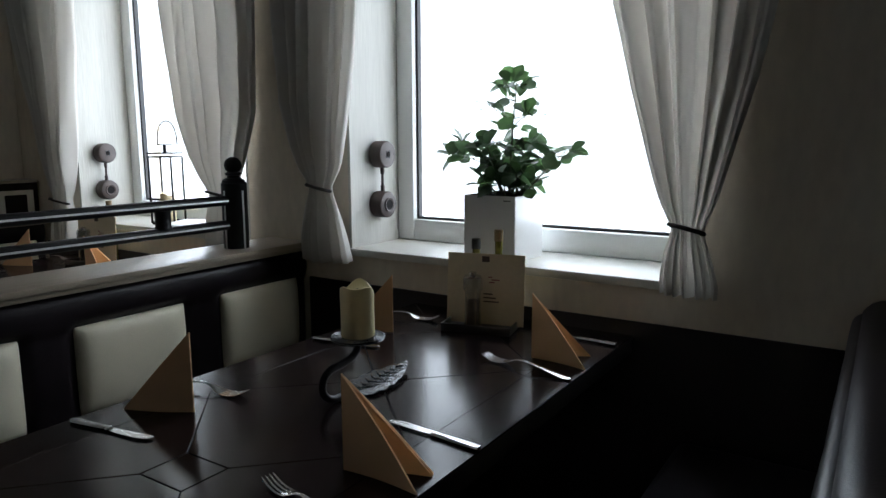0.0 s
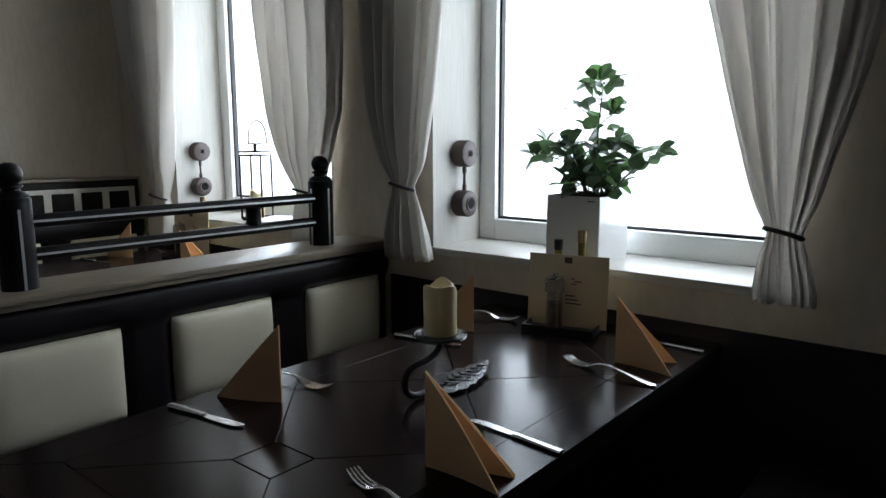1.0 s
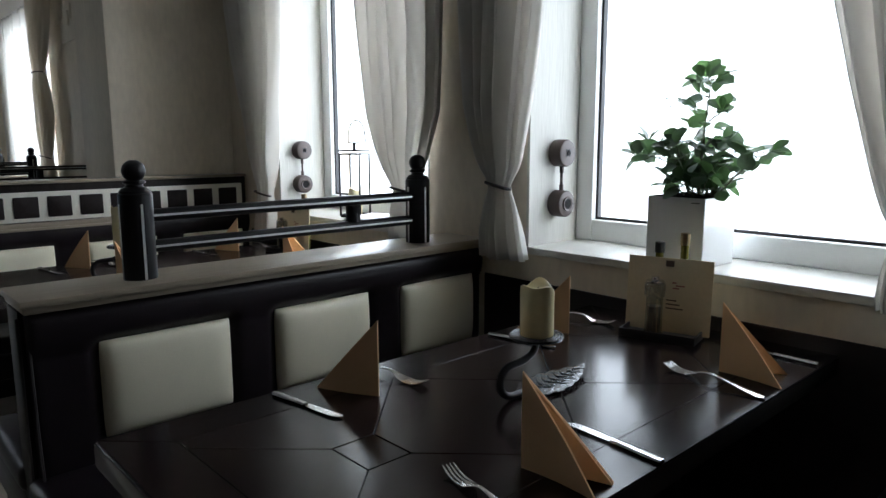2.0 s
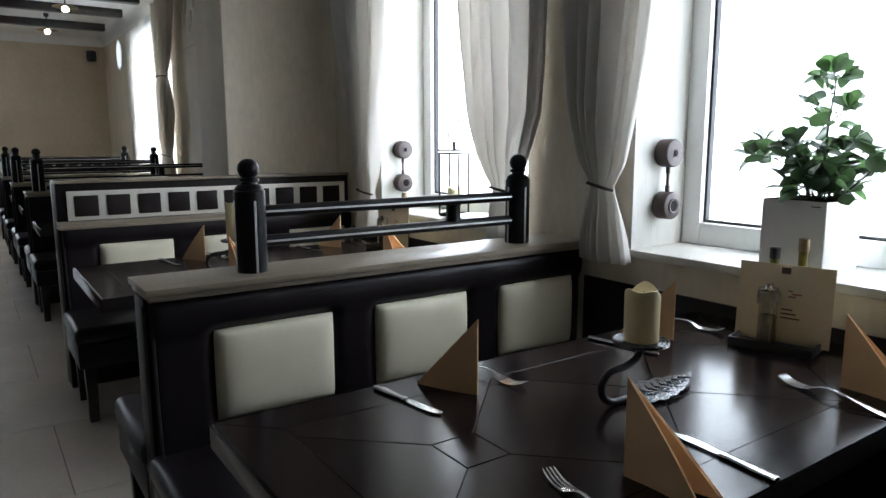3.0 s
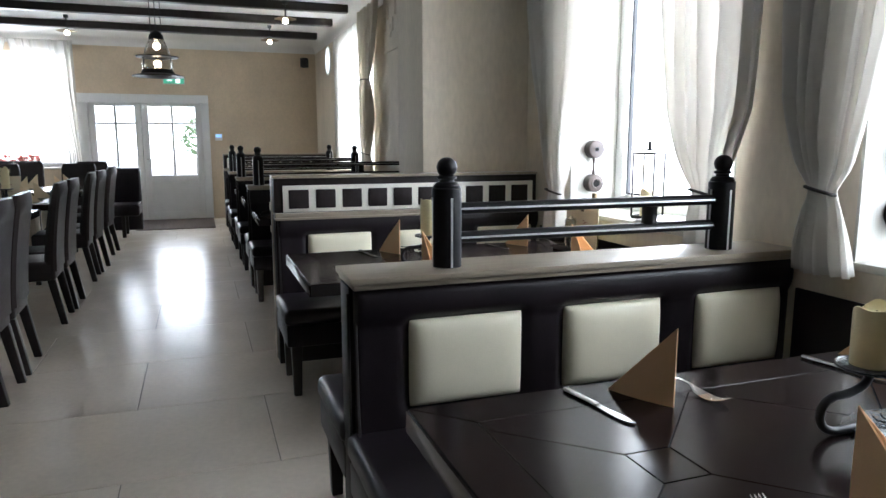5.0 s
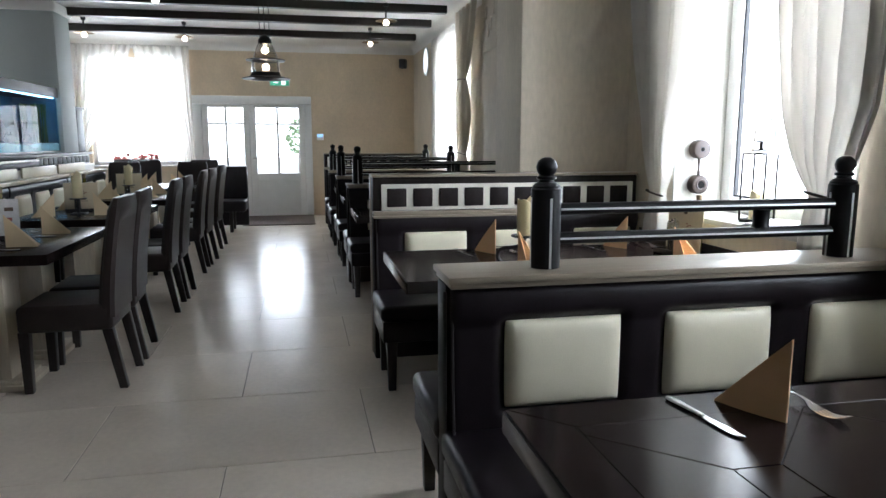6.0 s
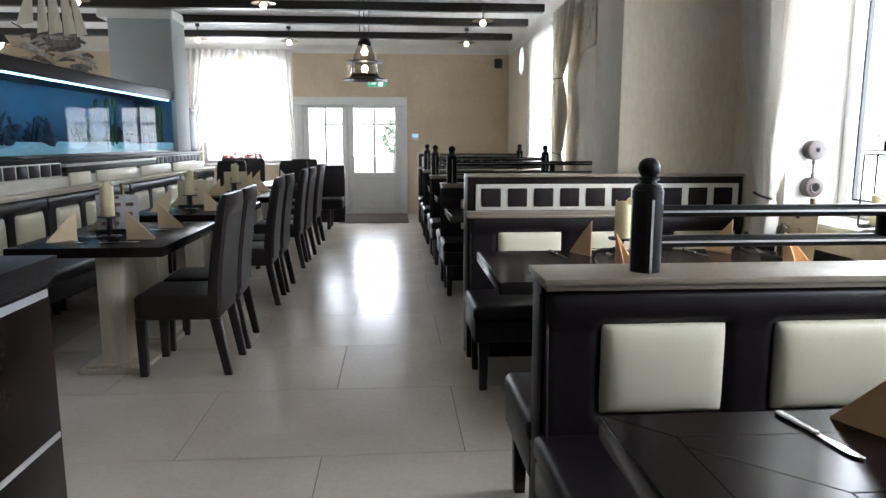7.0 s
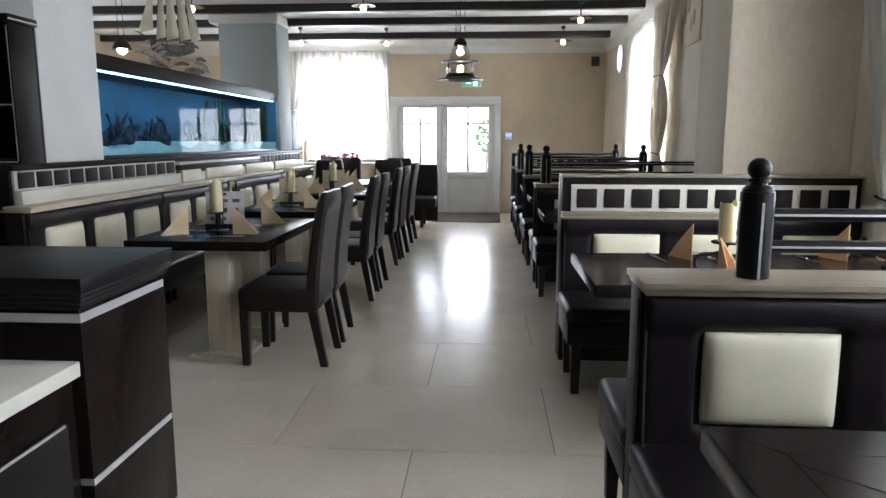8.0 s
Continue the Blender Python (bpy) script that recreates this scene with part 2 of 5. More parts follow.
PALE_DRIFT = surface("bleached_driftwood", (0.5, 0.46, 0.4), 0.8, vary=0.35, scale=25, grain=80, bump=0.5)
EXIT_GREEN = glowing("exit_sign_green", (0.1, 0.45, 0.28), 0.5)
EXIT_WHITE = glowing("exit_sign_white", (0.9, 1.0, 0.94), 1.2)
DISPLAY = glowing("thermostat_display", (0.25, 0.5, 1.0), 1.5)
HEDGE = surface("hedge_green", (0.07, 0.13, 0.04), 0.8, vary=0.5, scale=6, grain=30, bump=0.9)
PALE_GREEN = surface("pale_green_foliage", (0.2, 0.27, 0.15), 0.8, vary=0.4, scale=9, grain=40, bump=0.5)
OUTSIDE_GROUND = surface("pale_concrete_terrace", (0.42, 0.42, 0.4), 0.8)
FLOWER = surface("red_and_white_blossom", (0.55, 0.16, 0.13), 0.7, vary=0.4, scale=40)
SHADE_GLASS = pane_glass("lantern_glass", (0.8, 0.78, 0.74), 0.06, 3.0)


# ---- mesh helpers ----
def thing(name, m, label="", category="", group="", kind=""):
    ob = new(name)
    ob.empty_display_size = 0.05
    ob.matrix_basis = m
    return tagged(ob, label, category, group, kind)


def finish(bm, name, material, smooth=True):
    me = bpy.data.meshes.new(name)
    if len(bm.faces) > 1:
        bmesh.ops.recalc_face_normals(bm, faces=bm.faces)
    bm.to_mesh(me)
    bm.free()
    me.materials.append(material)
    if smooth:
        me.shade_smooth()
        me.set_sharp_from_angle(angle=radians(35))
    return me


def part(name, bm, material, parent, label="", smooth=True):
    """Links a bmesh as one mesh object under a thing or a part."""
    ob = new(name, bm if isinstance(bm, bpy.types.Mesh) else finish(bm, name, material, smooth))
    ob.parent = parent
    return tagged(ob, label)


def solid(name, bm, material, label="", category="", kind="", smooth=True):
    return tagged(new(name, finish(bm, name, material, smooth)), label, category, "", kind)


def box(x0, x1, y0, y1, z0, z1, bevel=0.0, seg=2, bm=None):
    own = bmesh.new()
    bmesh.ops.create_cube(own, size=1)
    for v in own.verts:
        v.co = Vector(((x0 + x1) / 2 + v.co.x * (x1 - x0), (y0 + y1) / 2 + v.co.y * (y1 - y0), (z0 + z1) / 2 + v.co.z * (z1 - z0)))
    if bevel:
        bmesh.ops.bevel(own, geom=own.edges[:], offset=bevel, segments=seg, affect="EDGES", profile=0.5)
    return merge(bm, own)


def merge(bm, own, m=None):
    if m is not None:
        bmesh.ops.transform(own, matrix=m, verts=own.verts)
    if bm is None:
        return own
    me = bpy.data.meshes.new("joined")
    own.to_mesh(me)
    own.free()
    bm.from_mesh(me)
    bpy.data.meshes.remove(me)
    return bm


def lathe(profile, n=24, centre=(0, 0, 0), bm=None):
    """A body of revolution about z from (radius, height) pairs."""
    own = bmesh.new()
    rings = []
    for r, z in profile:
        if r < 1e-5:
            rings.append([own.verts.new((centre[0], centre[1], centre[2] + z))])
        else:
            rings.append([own.verts.new((centre[0] + r * math.cos(2 * math.pi * i / n), centre[1] + r * math.sin(2 * math.pi * i / n), centre[2] + z)) for i in range(n)])
    for a, b in zip(rings, rings[1:]):
        for i in range(n):
            j = (i + 1) % n
            ring = [a[0]] if len(a) == 1 else [a[i], a[j]]
            ring += [b[0]] if len(b) == 1 else [b[j], b[i]]
            if len(ring) > 2:
                own.faces.new(ring)
    return merge(bm, own)


def tube(points, radius, n=8, bm=None):
    """A round bar along points; radius is a number or one for each point."""
    own = bmesh.new()
    pts = [Vector(p) for p in points]
    radii = radius if isinstance(radius, (list, tuple)) else [radius] * len(pts)
    rings = []
    side = None
    for i, p in enumerate(pts):
        d = (pts[min(i + 1, len(pts) - 1)] - pts[max(i - 1, 0)]).normalized()
        if side is None:
            side = d.cross(Vector((0, 0, 1)) if abs(d.z) < 0.9 else Vector((1, 0, 0))).normalized()
        side = (side - d * side.dot(d)).normalized()
        up = d.cross(side)
        rings.append([own.verts.new(p + (side * math.cos(2 * math.pi * k / n) + up * math.sin(2 * math.pi * k / n)) * radii[i]) for k in range(n)])
    for a, b in zip(rings, rings[1:]):
        for k in range(n):
            own.faces.new((a[k], a[(k + 1) % n], b[(k + 1) % n], b[k]))
    own.faces.new(rings[0]), own.faces.new(rings[-1])
    return merge(bm, own)


def smooth_path(points, steps=8):
    """A Catmull-Rom curve through points."""
    p = [Vector(q) for q in points]
    p = [p[0] * 2 - p[1]] + p + [p[-1] * 2 - p[-2]]
    out = []
    for i in range(1, len(p) - 2):
        for k in range(steps):
            t = k / steps
            out.append(0.5 * (2 * p[i] + (p[i + 1] - p[i - 1]) * t + (2 * p[i - 1] - 5 * p[i] + 4 * p[i + 1] - p[i + 2]) * t * t + (3 * p[i] - p[i - 1] - 3 * p[i + 1] + p[i + 2]) * t ** 3))
    return out + [p[-2]]


def prism(outline, z0, z1, bevel=0.0, bm=None):
    """An upright prism over an outline in x and y."""
    own = bmesh.new()
    low = [own.verts.new((x, y, z0)) for x, y in outline]
    high = [own.verts.new((x, y, z1)) for x, y in outline]
    own.faces.new(low), own.faces.new(high)
    for i in range(len(low)):
        j = (i + 1) % len(low)
        own.faces.new((low[i], low[j], high[j], high[i]))
    bmesh.ops.recalc_face_normals(own, faces=own.faces)
    if bevel:
        bmesh.ops.bevel(own, geom=[e for e in own.edges if abs(e.verts[0].co.z - z1) < 1e-6 and abs(e.verts[1].co.z - z1) < 1e-6], offset=bevel, segments=1, affect="EDGES")
    return merge(bm, own)


def sheet_xz(x0, x1, y, z0, z1):
    """One glass sheet in x and z that faces -y."""
    bm = bmesh.new()
    bm.faces.new([bm.verts.new(c) for c in ((x0, y, z0), (x1, y, z0), (x1, y, z1), (x0, y, z1))])
    return bm


def sheet_yz(x, y0, y1, z0, z1):
    """One glass sheet in y and z that faces +x."""
    bm = bmesh.new()
    bm.faces.new([bm.verts.new(c) for c in ((x, y0, z0), (x, y1, z0), (x, y1, z1), (x, y0, z1))])
    return bm


def cushion(w, h, depth, puff, n=14):
    """A padded panel in y and z, its front towards +x, puffed out in the middle."""
    bm = bmesh.new()
    grid = []
    for i in range(n + 1):
        row = []
        for j in range(n + 1):
            u, v = 2 * i / n - 1, 2 * j / n - 1
            u, v = math.copysign(1 - (1 - abs(u)) ** 1.5, u), math.copysign(1 - (1 - abs(v)) ** 1.5, v)
            f = ((1 - abs(u) ** 6) * (1 - abs(v) ** 6)) ** 0.5
            round_in = 1 - 0.012 * (abs(u) ** 8 + abs(v) ** 8)
            row.append(bm.verts.new((depth + puff * f * (1 - 0.25 * (u * u + v * v) / 2) - puff, u * w / 2 * round_in, v * h / 2 * round_in)))
        grid.append(row)
    for i in range(n):
        for j in range(n):
            bm.faces.new((grid[i][j], grid[i + 1][j], grid[i + 1][j + 1], grid[i][j + 1]))
    rim = [grid[i][0] for i in range(n + 1)] + [grid[n][j] for j in range(1, n + 1)] + [grid[i][n] for i in range(n - 1, -1, -1)] + [grid[0][j] for j in range(n - 1, 0, -1)]
    back = [bm.verts.new((0, v.co.y, v.co.z)) for v in rim]
    for k in range(len(rim)):
        j = (k + 1) % len(rim)
        bm.faces.new((rim[k], rim[j], back[j], back[k]))
    bm.faces.new(back)
    return bm


def bmesh_flip(bm):
    bmesh.ops.reverse_faces(bm, faces=bm.faces[:])
    return bm


# ---- structure ----
X_BACK, X_REAR, Y_LEFT, CEIL = -12.6, 0.8, -6.3, 2.98


def wall_with_openings(axis, at, thick, a0, a1, z0, z1, holes):
    """A wall along an axis with rectangular openings (a0, a1, z0, z1), as one mesh."""
    bm = bmesh.new()
    cuts = sorted(holes)
    pieces = []
    x = a0
    for h0, h1, g0, g1 in cuts:
        pieces.append((x, h0, z0, z1))
        if g0 > z0:
            pieces.append((h0, h1, z0, g0))
        pieces.append((h0, h1, g1, z1))
        x = h1
    pieces.append((x, a1, z0, z1))
    for p0, p1, q0, q1 in pieces:
        if axis == "x":
            box(p0, p1, min(at, at + thick), max(at, at + thick), q0, q1, bm=bm)
        else:
            box(min(at, at + thick), max(at, at + thick), p0, p1, q0, q1, bm=bm)
    bmesh.ops.remove_doubles(bm, verts=bm.verts, dist=1e-5)
    return bm


WIN_1, WIN_2, WIN_FAR = (-1.718, -0.42), (-3.585, -2.275), (-10.05, -8.35)
solid("wall_north", wall_with_openings("x", WALL_Y, 0.5, X_BACK - 0.3, X_REAR, 0, CEIL, [(*WIN_FAR, SILL_Z, WIN_TOP + 0.2), (*WIN_2, SILL_Z - 0.03, WIN_TOP), (*WIN_1, SILL_Z - 0.03, WIN_TOP)]), WINDOW_PLASTER,
      "beige textured plaster wall with deep window niches", "wall", "structure", smooth=False)
solid("wall_west", wall_with_openings("y", X_BACK, -0.3, Y_LEFT, WALL_Y, 0, CEIL, [(-3.5, -2.0, 0.92, 2.72), (-1.86, 0.12, 0.0, 2.09)]), PLASTER,
      "warm beige plaster end wall with door and window", "wall", "structure", smooth=False)
# The opening is added only to let the side fill light in.
solid("wall_south", wall_with_openings("x", Y_LEFT, -0.2, X_BACK, X_REAR, 0, CEIL, [(-10.3, -7.7, 0.9, 2.5)]), PLASTER, "beige plaster side wall behind the aquarium", "wall", "structure", smooth=False)
# Unseen closing wall, set close and dark to cut light bounced onto the window wall.
solid("wall_east", box(X_REAR, X_REAR + 0.2, Y_LEFT, WALL_Y, 0, CEIL), WENGE, "unseen dark wall added behind the view to cut bounced light", "wall", "structure", smooth=False)
# Added out of view to keep southern light off the near booth.
solid("wall_blocker", box(-3.6, X_REAR, -3.1, -3.0, 0, CEIL), WENGE, "unseen dark wall added beside the counter to block light", "wall", "structure", smooth=False)
solid("ceiling", box(X_BACK, X_REAR, Y_LEFT, WALL_Y, CEIL, CEIL + 0.15), CEILING, "white painted ceiling between dark beams", "ceiling", "structure", smooth=False)
solid("pier", box(-4.7, -4.15, 1.255, WALL_Y, 0, CEIL, 0.012), WINDOW_PLASTER, "beige plaster pier standing out of the window wall", "pier", "structure")

# Cornice with a hollow profile where walls meet the ceiling
cor = bmesh.new()
prof = [(0, 0)] + [(0.13 * (1 - math.cos(math.pi / 2 * k / 6)) + 0.004, 0.13 * math.sin(math.pi / 2 * k / 6)) for k in range(7)] + [(0, 0.13)]
own_v = []
for y in (Y_LEFT, WALL_Y):
    own_v.append([cor.verts.new((X_BACK + a, y, CEIL - 0.13 + b)) for a, b in prof])
for i in range(len(prof)):
    j = (i + 1) % len(prof)
    cor.faces.new((own_v[0][i], own_v[0][j], own_v[1][j], own_v[1][i]))
own_v = []
for x in (X_BACK, -4.7):
    own_v.append([cor.verts.new((x, WALL_Y - a, CEIL - 0.13 + b)) for a, b in prof])
for i in range(len(prof)):
    j = (i + 1) % len(prof)
    cor.faces.new((own_v[0][i], own_v[0][j], own_v[1][j], own_v[1][i]))
solid("trim", cor, CEILING, "white hollow cornice under the ceiling", "trim", "structure")

for bx in (-8.72, -9.76, -11.06):
    bm = box(bx - 0.06, bx + 0.06, Y_LEFT, 1.76, 2.885, CEIL + 0.01, 0.012)
    for v in bm.verts:
        v.co.x += 0.012 * math.sin(v.co.y * 3 + bx)
    solid("ceiling_beam", bm, WENGE, "dark stained wooden beam under the white ceiling", "ceiling beam", "structure")


def window_unit(name, x0, x1, z0, z1, y, label):
    """A white window in the north wall with a sill, frame, gasket and pane."""
    w = thing(name, pose(x0, y, z0), label, "window", "", "structure")
    W, H = x1 - x0, z1 - z0
    fr = bmesh.new()
    for a, b, c, d in ((0, 0.085, 0, H), (W - 0.085, W, 0, H), (0.085, W - 0.085, 0, 0.085), (0.085, W - 0.085, H - 0.085, H)):
        box(a, b, -0.03, 0.05, c, d, 0.006, bm=fr)
    part("window_frame", fr, PVC, w)
    gk = bmesh.new()
    for a, b, c, d in ((0.085, 0.095, 0.085, H - 0.085), (W - 0.095, W - 0.085, 0.085, H - 0.085), (0.095, W - 0.095, 0.085, 0.095), (0.095, W - 0.095, H - 0.095, H - 0.085)):
        box(a, b, -0.004, 0.02, c, d, bm=gk)
    part("gasket", gk, GASKET, w, "thin black rubber gasket")
    pane = part("pane", sheet_xz(0.09, W - 0.09, 0.008, 0.09, H - 0.09), GLASS, w)
    pane.visible_shadow = False
    return w


for i, (a, b) in enumerate((WIN_1, WIN_2)):
    window_unit("window_%d" % (i + 1), a + 0.002, b - 0.002, SILL_Z + 0.002, WIN_TOP, GLASS_Y, "white framed window in a deep niche, overcast light behind")
    solid("window_sill", box(a + 0.002, b - 0.002, WALL_Y - 0.012, GLASS_Y + 0.1, SILL_Z - 0.028, SILL_Z, 0.004), SILL, "pale stone window sill in the niche", "window sill", "structure")
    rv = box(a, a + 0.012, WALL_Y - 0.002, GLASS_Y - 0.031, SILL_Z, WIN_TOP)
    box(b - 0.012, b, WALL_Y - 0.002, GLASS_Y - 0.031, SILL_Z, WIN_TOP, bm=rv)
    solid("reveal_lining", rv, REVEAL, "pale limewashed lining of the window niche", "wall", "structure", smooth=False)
window_unit("window_3", WIN_FAR[0], WIN_FAR[1], SILL_Z + 0.002, WIN_TOP + 0.2, GLASS_Y, "white framed window behind a sheer curtain")

# End wall: window and double door
w5 = thing("window_4", pose(X_BACK - 0.12, -3.5, 0.92), "white framed window in the end wall behind net curtain", "window", "", "structure")
fr = bmesh.new()
for a, b, c, d in ((0, 0.07, 0, 1.8), (1.43, 1.5, 0, 1.8), (0.07, 1.43, 0, 0.07), (0.07, 1.43, 1.73, 1.8)):
    box(-0.03, 0.04, a, b, c, d, 0.005, bm=fr)
part("window_frame", fr, PVC, w5)
p = part("pane", sheet_yz(0.0, 0.07, 1.43, 0.07, 1.73), GLASS, w5)
p.visible_shadow = False
part("window_sill", box(-0.1, 0.3, 0.0, 1.5, -0.03, 0.0, 0.005), SILL, w5)

door = thing("door_1", pose(X_BACK, 0, 0), "grey-white double door with glazed upper panes", "door", "", "structure")
df = bmesh.new()
for a, b, c, d in ((-1.87, -1.72, 0, 1.96), (0.02, 0.14, 0, 1.96), (-1.87, 0.14, 1.96, 2.1)):
    box(-0.08, 0.03, a, b, c, d, 0.01, bm=df)
for a, b, c, d in ((-1.735, -1.702, 0, 1.958), (0.0, 0.035, 0, 1.958), (-0.945, -0.905, 0.013, 1.94), (-1.7015, -0.0005, 1.938, 1.965), (-1.7015, -0.0005, 0.0, 0.012)):
    box(-0.079, -0.0605, a, b, c, d, 0.002, bm=df)
part("door_frame", df, PVC, door)


def door_leaf(y0, y1, pane_low):
    leaf = bmesh.new()
    p0, p1 = y0 + 0.1, y1 - 0.1
    for a, b, c, d in ((y0, p0, 0.01, 1.95), (p1, y1, 0.01, 1.95), (p0, p1, 1.9, 1.95), (p0, p1, 0.01, 0.14), (p0, p1, pane_low - 0.12, pane_low)):
        box(-0.06, 0.0, a, b, c, d, 0.008, bm=leaf)
    box(-0.04, -0.02, p0, p1, 0.14, pane_low - 0.12, bm=leaf)
    lf = part("door_leaf", leaf, DOOR_PAINT, door)
    mid = (p0 + p1) / 2
    mu = box(-0.045, -0.012, mid - 0.02, mid + 0.02, pane_low, 1.9, 0.003)
    box(-0.044, -0.013, p0, p1, 1.605, 1.64, 0.003, bm=mu)
    part("glazing_bar", mu, DOOR_PAINT, lf)
    for a, b in ((p0, mid - 0.02), (mid + 0.02, p1)):
        g = part("pane", sheet_yz(-0.03, a, b, pane_low, 1.9), GLASS, lf)
        g.visible_shadow = False
    return lf


door_leaf(-1.715, -0.93, 0.8)
right_leaf = door_leaf(-0.92, 0.015, 0.76)
part("door_handle", tube([(0.0, -0.87, 1.03), (0.05, -0.87, 1.03), (0.055, -0.85, 1.03), (0.055, -0.76, 1.03)], 0.009), STEEL, right_leaf, "steel lever handle")
solid("door_mat", box(X_BACK + 0.06, -11.15, -1.0, 0.13, 0.002, 0.016, 0.004), MAT_CLOTH, "dark brown ribbed door mat on the tiles", "door mat")

# Outside the door
solid("ground", box(-60, X_BACK - 0.301, -20, 16, -0.12, -0.03), OUTSIDE_GROUND, "pale terrace outside the glazed door", "ground", "structure", smooth=False)
hd = bmesh.new()
rng = random.Random(5)
for k in range(260):
    bmesh.ops.create_icosphere(hd, subdivisions=1, radius=rng.uniform(0.1, 0.24), matrix=Matrix.Translation((-18 + rng.uniform(-0.5, 0.5), rng.uniform(-6, 5), rng.uniform(0.0, 0.3))))
tagged(solid("hedge", hd, HEDGE, "clipped green hedge beyond the terrace door", "hedge"), kind="stuff")
tr = thing("tree", pose(-24.0, -0.1, -0.029), "small green tree standing outside the door", "tree")
part("trunk", tube([(0, 0, -0.001), (0.03, 0, 0.6), (0, 0.02, 1.3)], [0.06, 0.05, 0.03]), DRIFTWOOD, tr)
cr = bmesh.new()
for k in range(330):
    a, h = rng.uniform(0, 6.28), rng.uniform(0.9, 2.1)
    r = (0.5 - abs(h - 1.4) * 0.35) * rng.uniform(0.4, 1)
    bmesh.ops.create_icosphere(cr, subdivisions=1, radius=rng.uniform(0.025, 0.055), matrix=Matrix.Translation((r * math.cos(a), r * math.sin(a), h)))
part("crown", cr, PALE_GREEN, tr)
SKY_GLOW = glowing("overcast_sky_glow", (0.95, 0.98, 1.0), 4.5)
solid("backdrop_west", box(-60.2, -60, -60, 60, -1, 40), SKY_GLOW, "plain white overcast sky beyond the door", "backdrop", "structure", smooth=False)
solid("backdrop_north", box(-30, 8, 6.0, 6.2, -1, 9), SKY_GLOW, "plain white overcast sky beyond the windows", "backdrop", "structure", smooth=False)


# ---- booths ----
Y0, Y1 = 0.335, 1.968
LEN = Y1 - Y0
SEAT_Z, SHELF_Z, PAD_X = 0.47, 0.948, 0.045


def seat_side(bench, s, back_x, pads=True):
    """One side of a bench: padded back, cream cushions, seat and legs; s = 1 faces +x."""
    def fx(bm):
        if s < 0:
            bmesh.ops.scale(bm, vec=(-1, 1, 1), verts=bm.verts)
            bmesh.ops.reverse_faces(bm, faces=bm.faces)
        return bm
    b = back_x
    # back: one padded front with a roll under the shelf and a soft hollow round each cushion
    top = SHELF_Z - 0.036
    centres = (0.353, 0.878, 1.402) if pads else ()

    def front(y, z):
        roll = max(0.0, 1 - ((z - (SHELF_Z - 0.09)) / 0.062) ** 2)
        x = b + 0.013 + 0.019 * roll ** 0.7
        for yc in centres:
            du, dv = abs(y - yc) - 0.176, abs(z - 0.667) - 0.126
            d = math.hypot(max(du, 0.0), max(dv, 0.0)) + min(max(du, dv), 0.0) - 0.012
            f = min(1.0, max(0.0, (0.03 - d) / 0.036))
            x -= 0.017 * f * f * (3 - 2 * f)
        for edge in (y, LEN - y, top - z):
            f = min(1.0, max(0.0, edge / 0.022))
            x -= 0.02 * (1 - math.sqrt(max(0.0, 1 - (1 - f) ** 2)))
        x += 0.0022 * noise.noise((y * 5 + 3 * back_x, z * 6, s)) + 0.0008 * noise.noise((y * 24, z * 9, s + 4))
        return max(0.004, x)
    ys = [0.0, 0.004, 0.01, 0.018] + [0.03 + (LEN - 0.06) * k / 118 for k in range(119)] + [LEN - 0.018, LEN - 0.01, LEN - 0.004, LEN]
    zs = [0.44 + (top - 0.03 - 0.44) * k / 38 for k in range(39)] + [top - 0.022, top - 0.014, top - 0.007, top - 0.002, top]
    bm = bmesh.new()
    grid = [[bm.verts.new((front(y, z), y, z)) for z in zs] for y in ys]
    for r0, r1 in zip(grid, grid[1:]):
        for k in range(len(zs) - 1):
            bm.faces.new((r0[k], r1[k], r1[k + 1], r0[k + 1]))
    rim = [r[0] for r in grid] + grid[-1][1:] + [r[-1] for r in grid[-2::-1]] + grid[0][-2:0:-1]
    behind = [bm.verts.new((0.0, v.co.y, v.co.z)) for v in rim]
    for k in range(len(rim)):
        j = (k + 1) % len(rim)
        bm.faces.new((rim[j], rim[k], behind[k], behind[j]))
    bm.faces.new(behind)
    back = part("backrest", fx(bm), LEATHER, bench)
    part("piping", fx(tube([(b + 0.03, 0.006, 0.46), (b + 0.022, 0.004, 0.6), (b + 0.012, 0.004, 0.78), (b + 0.008, 0.008, SHELF_Z - 0.05)], 0.0045, 6)), PIPING, back)
    if pads:
        for k, yc in enumerate((0.353, 0.878, 1.402)):
            bm = cushion(0.376, 0.276, 0.042, 0.034)
            bmesh.ops.translate(bm, vec=(b - 0.002, yc, 0.669), verts=bm.verts)
            part("cushion", fx(bm), CREAM, back, "cream leather back cushion")
    # seat
    x0, x1 = b - 0.03, b + 0.44
    bm = box(x0, x1, -0.026, LEN, 0.385, SEAT_Z, 0.03, 4)
    for v in bm.verts:
        if v.co.z > 0.44:
            u, w = (v.co.x - x0) / (x1 - x0), v.co.y / LEN
            v.co.z += 0.012 * max(0, 1 - (2 * w - 1) ** 4) * max(0, 1 - (2 * u - 1) ** 4)
    part("seat", fx(bm), LEATHER, bench)
    part("seat_apron", fx(box(x0 + 0.004, x1 - 0.01, -0.018, LEN - 0.004, 0.27, 0.386, 0.012, 2)), LEATHER, bench)
    for lx in (b + 0.03, x1 - 0.07):
        for ly in (0.005, LEN - 0.09):
            bm = box(lx, lx + 0.055, ly, ly + 0.055, 0.001, 0.275, 0.004)
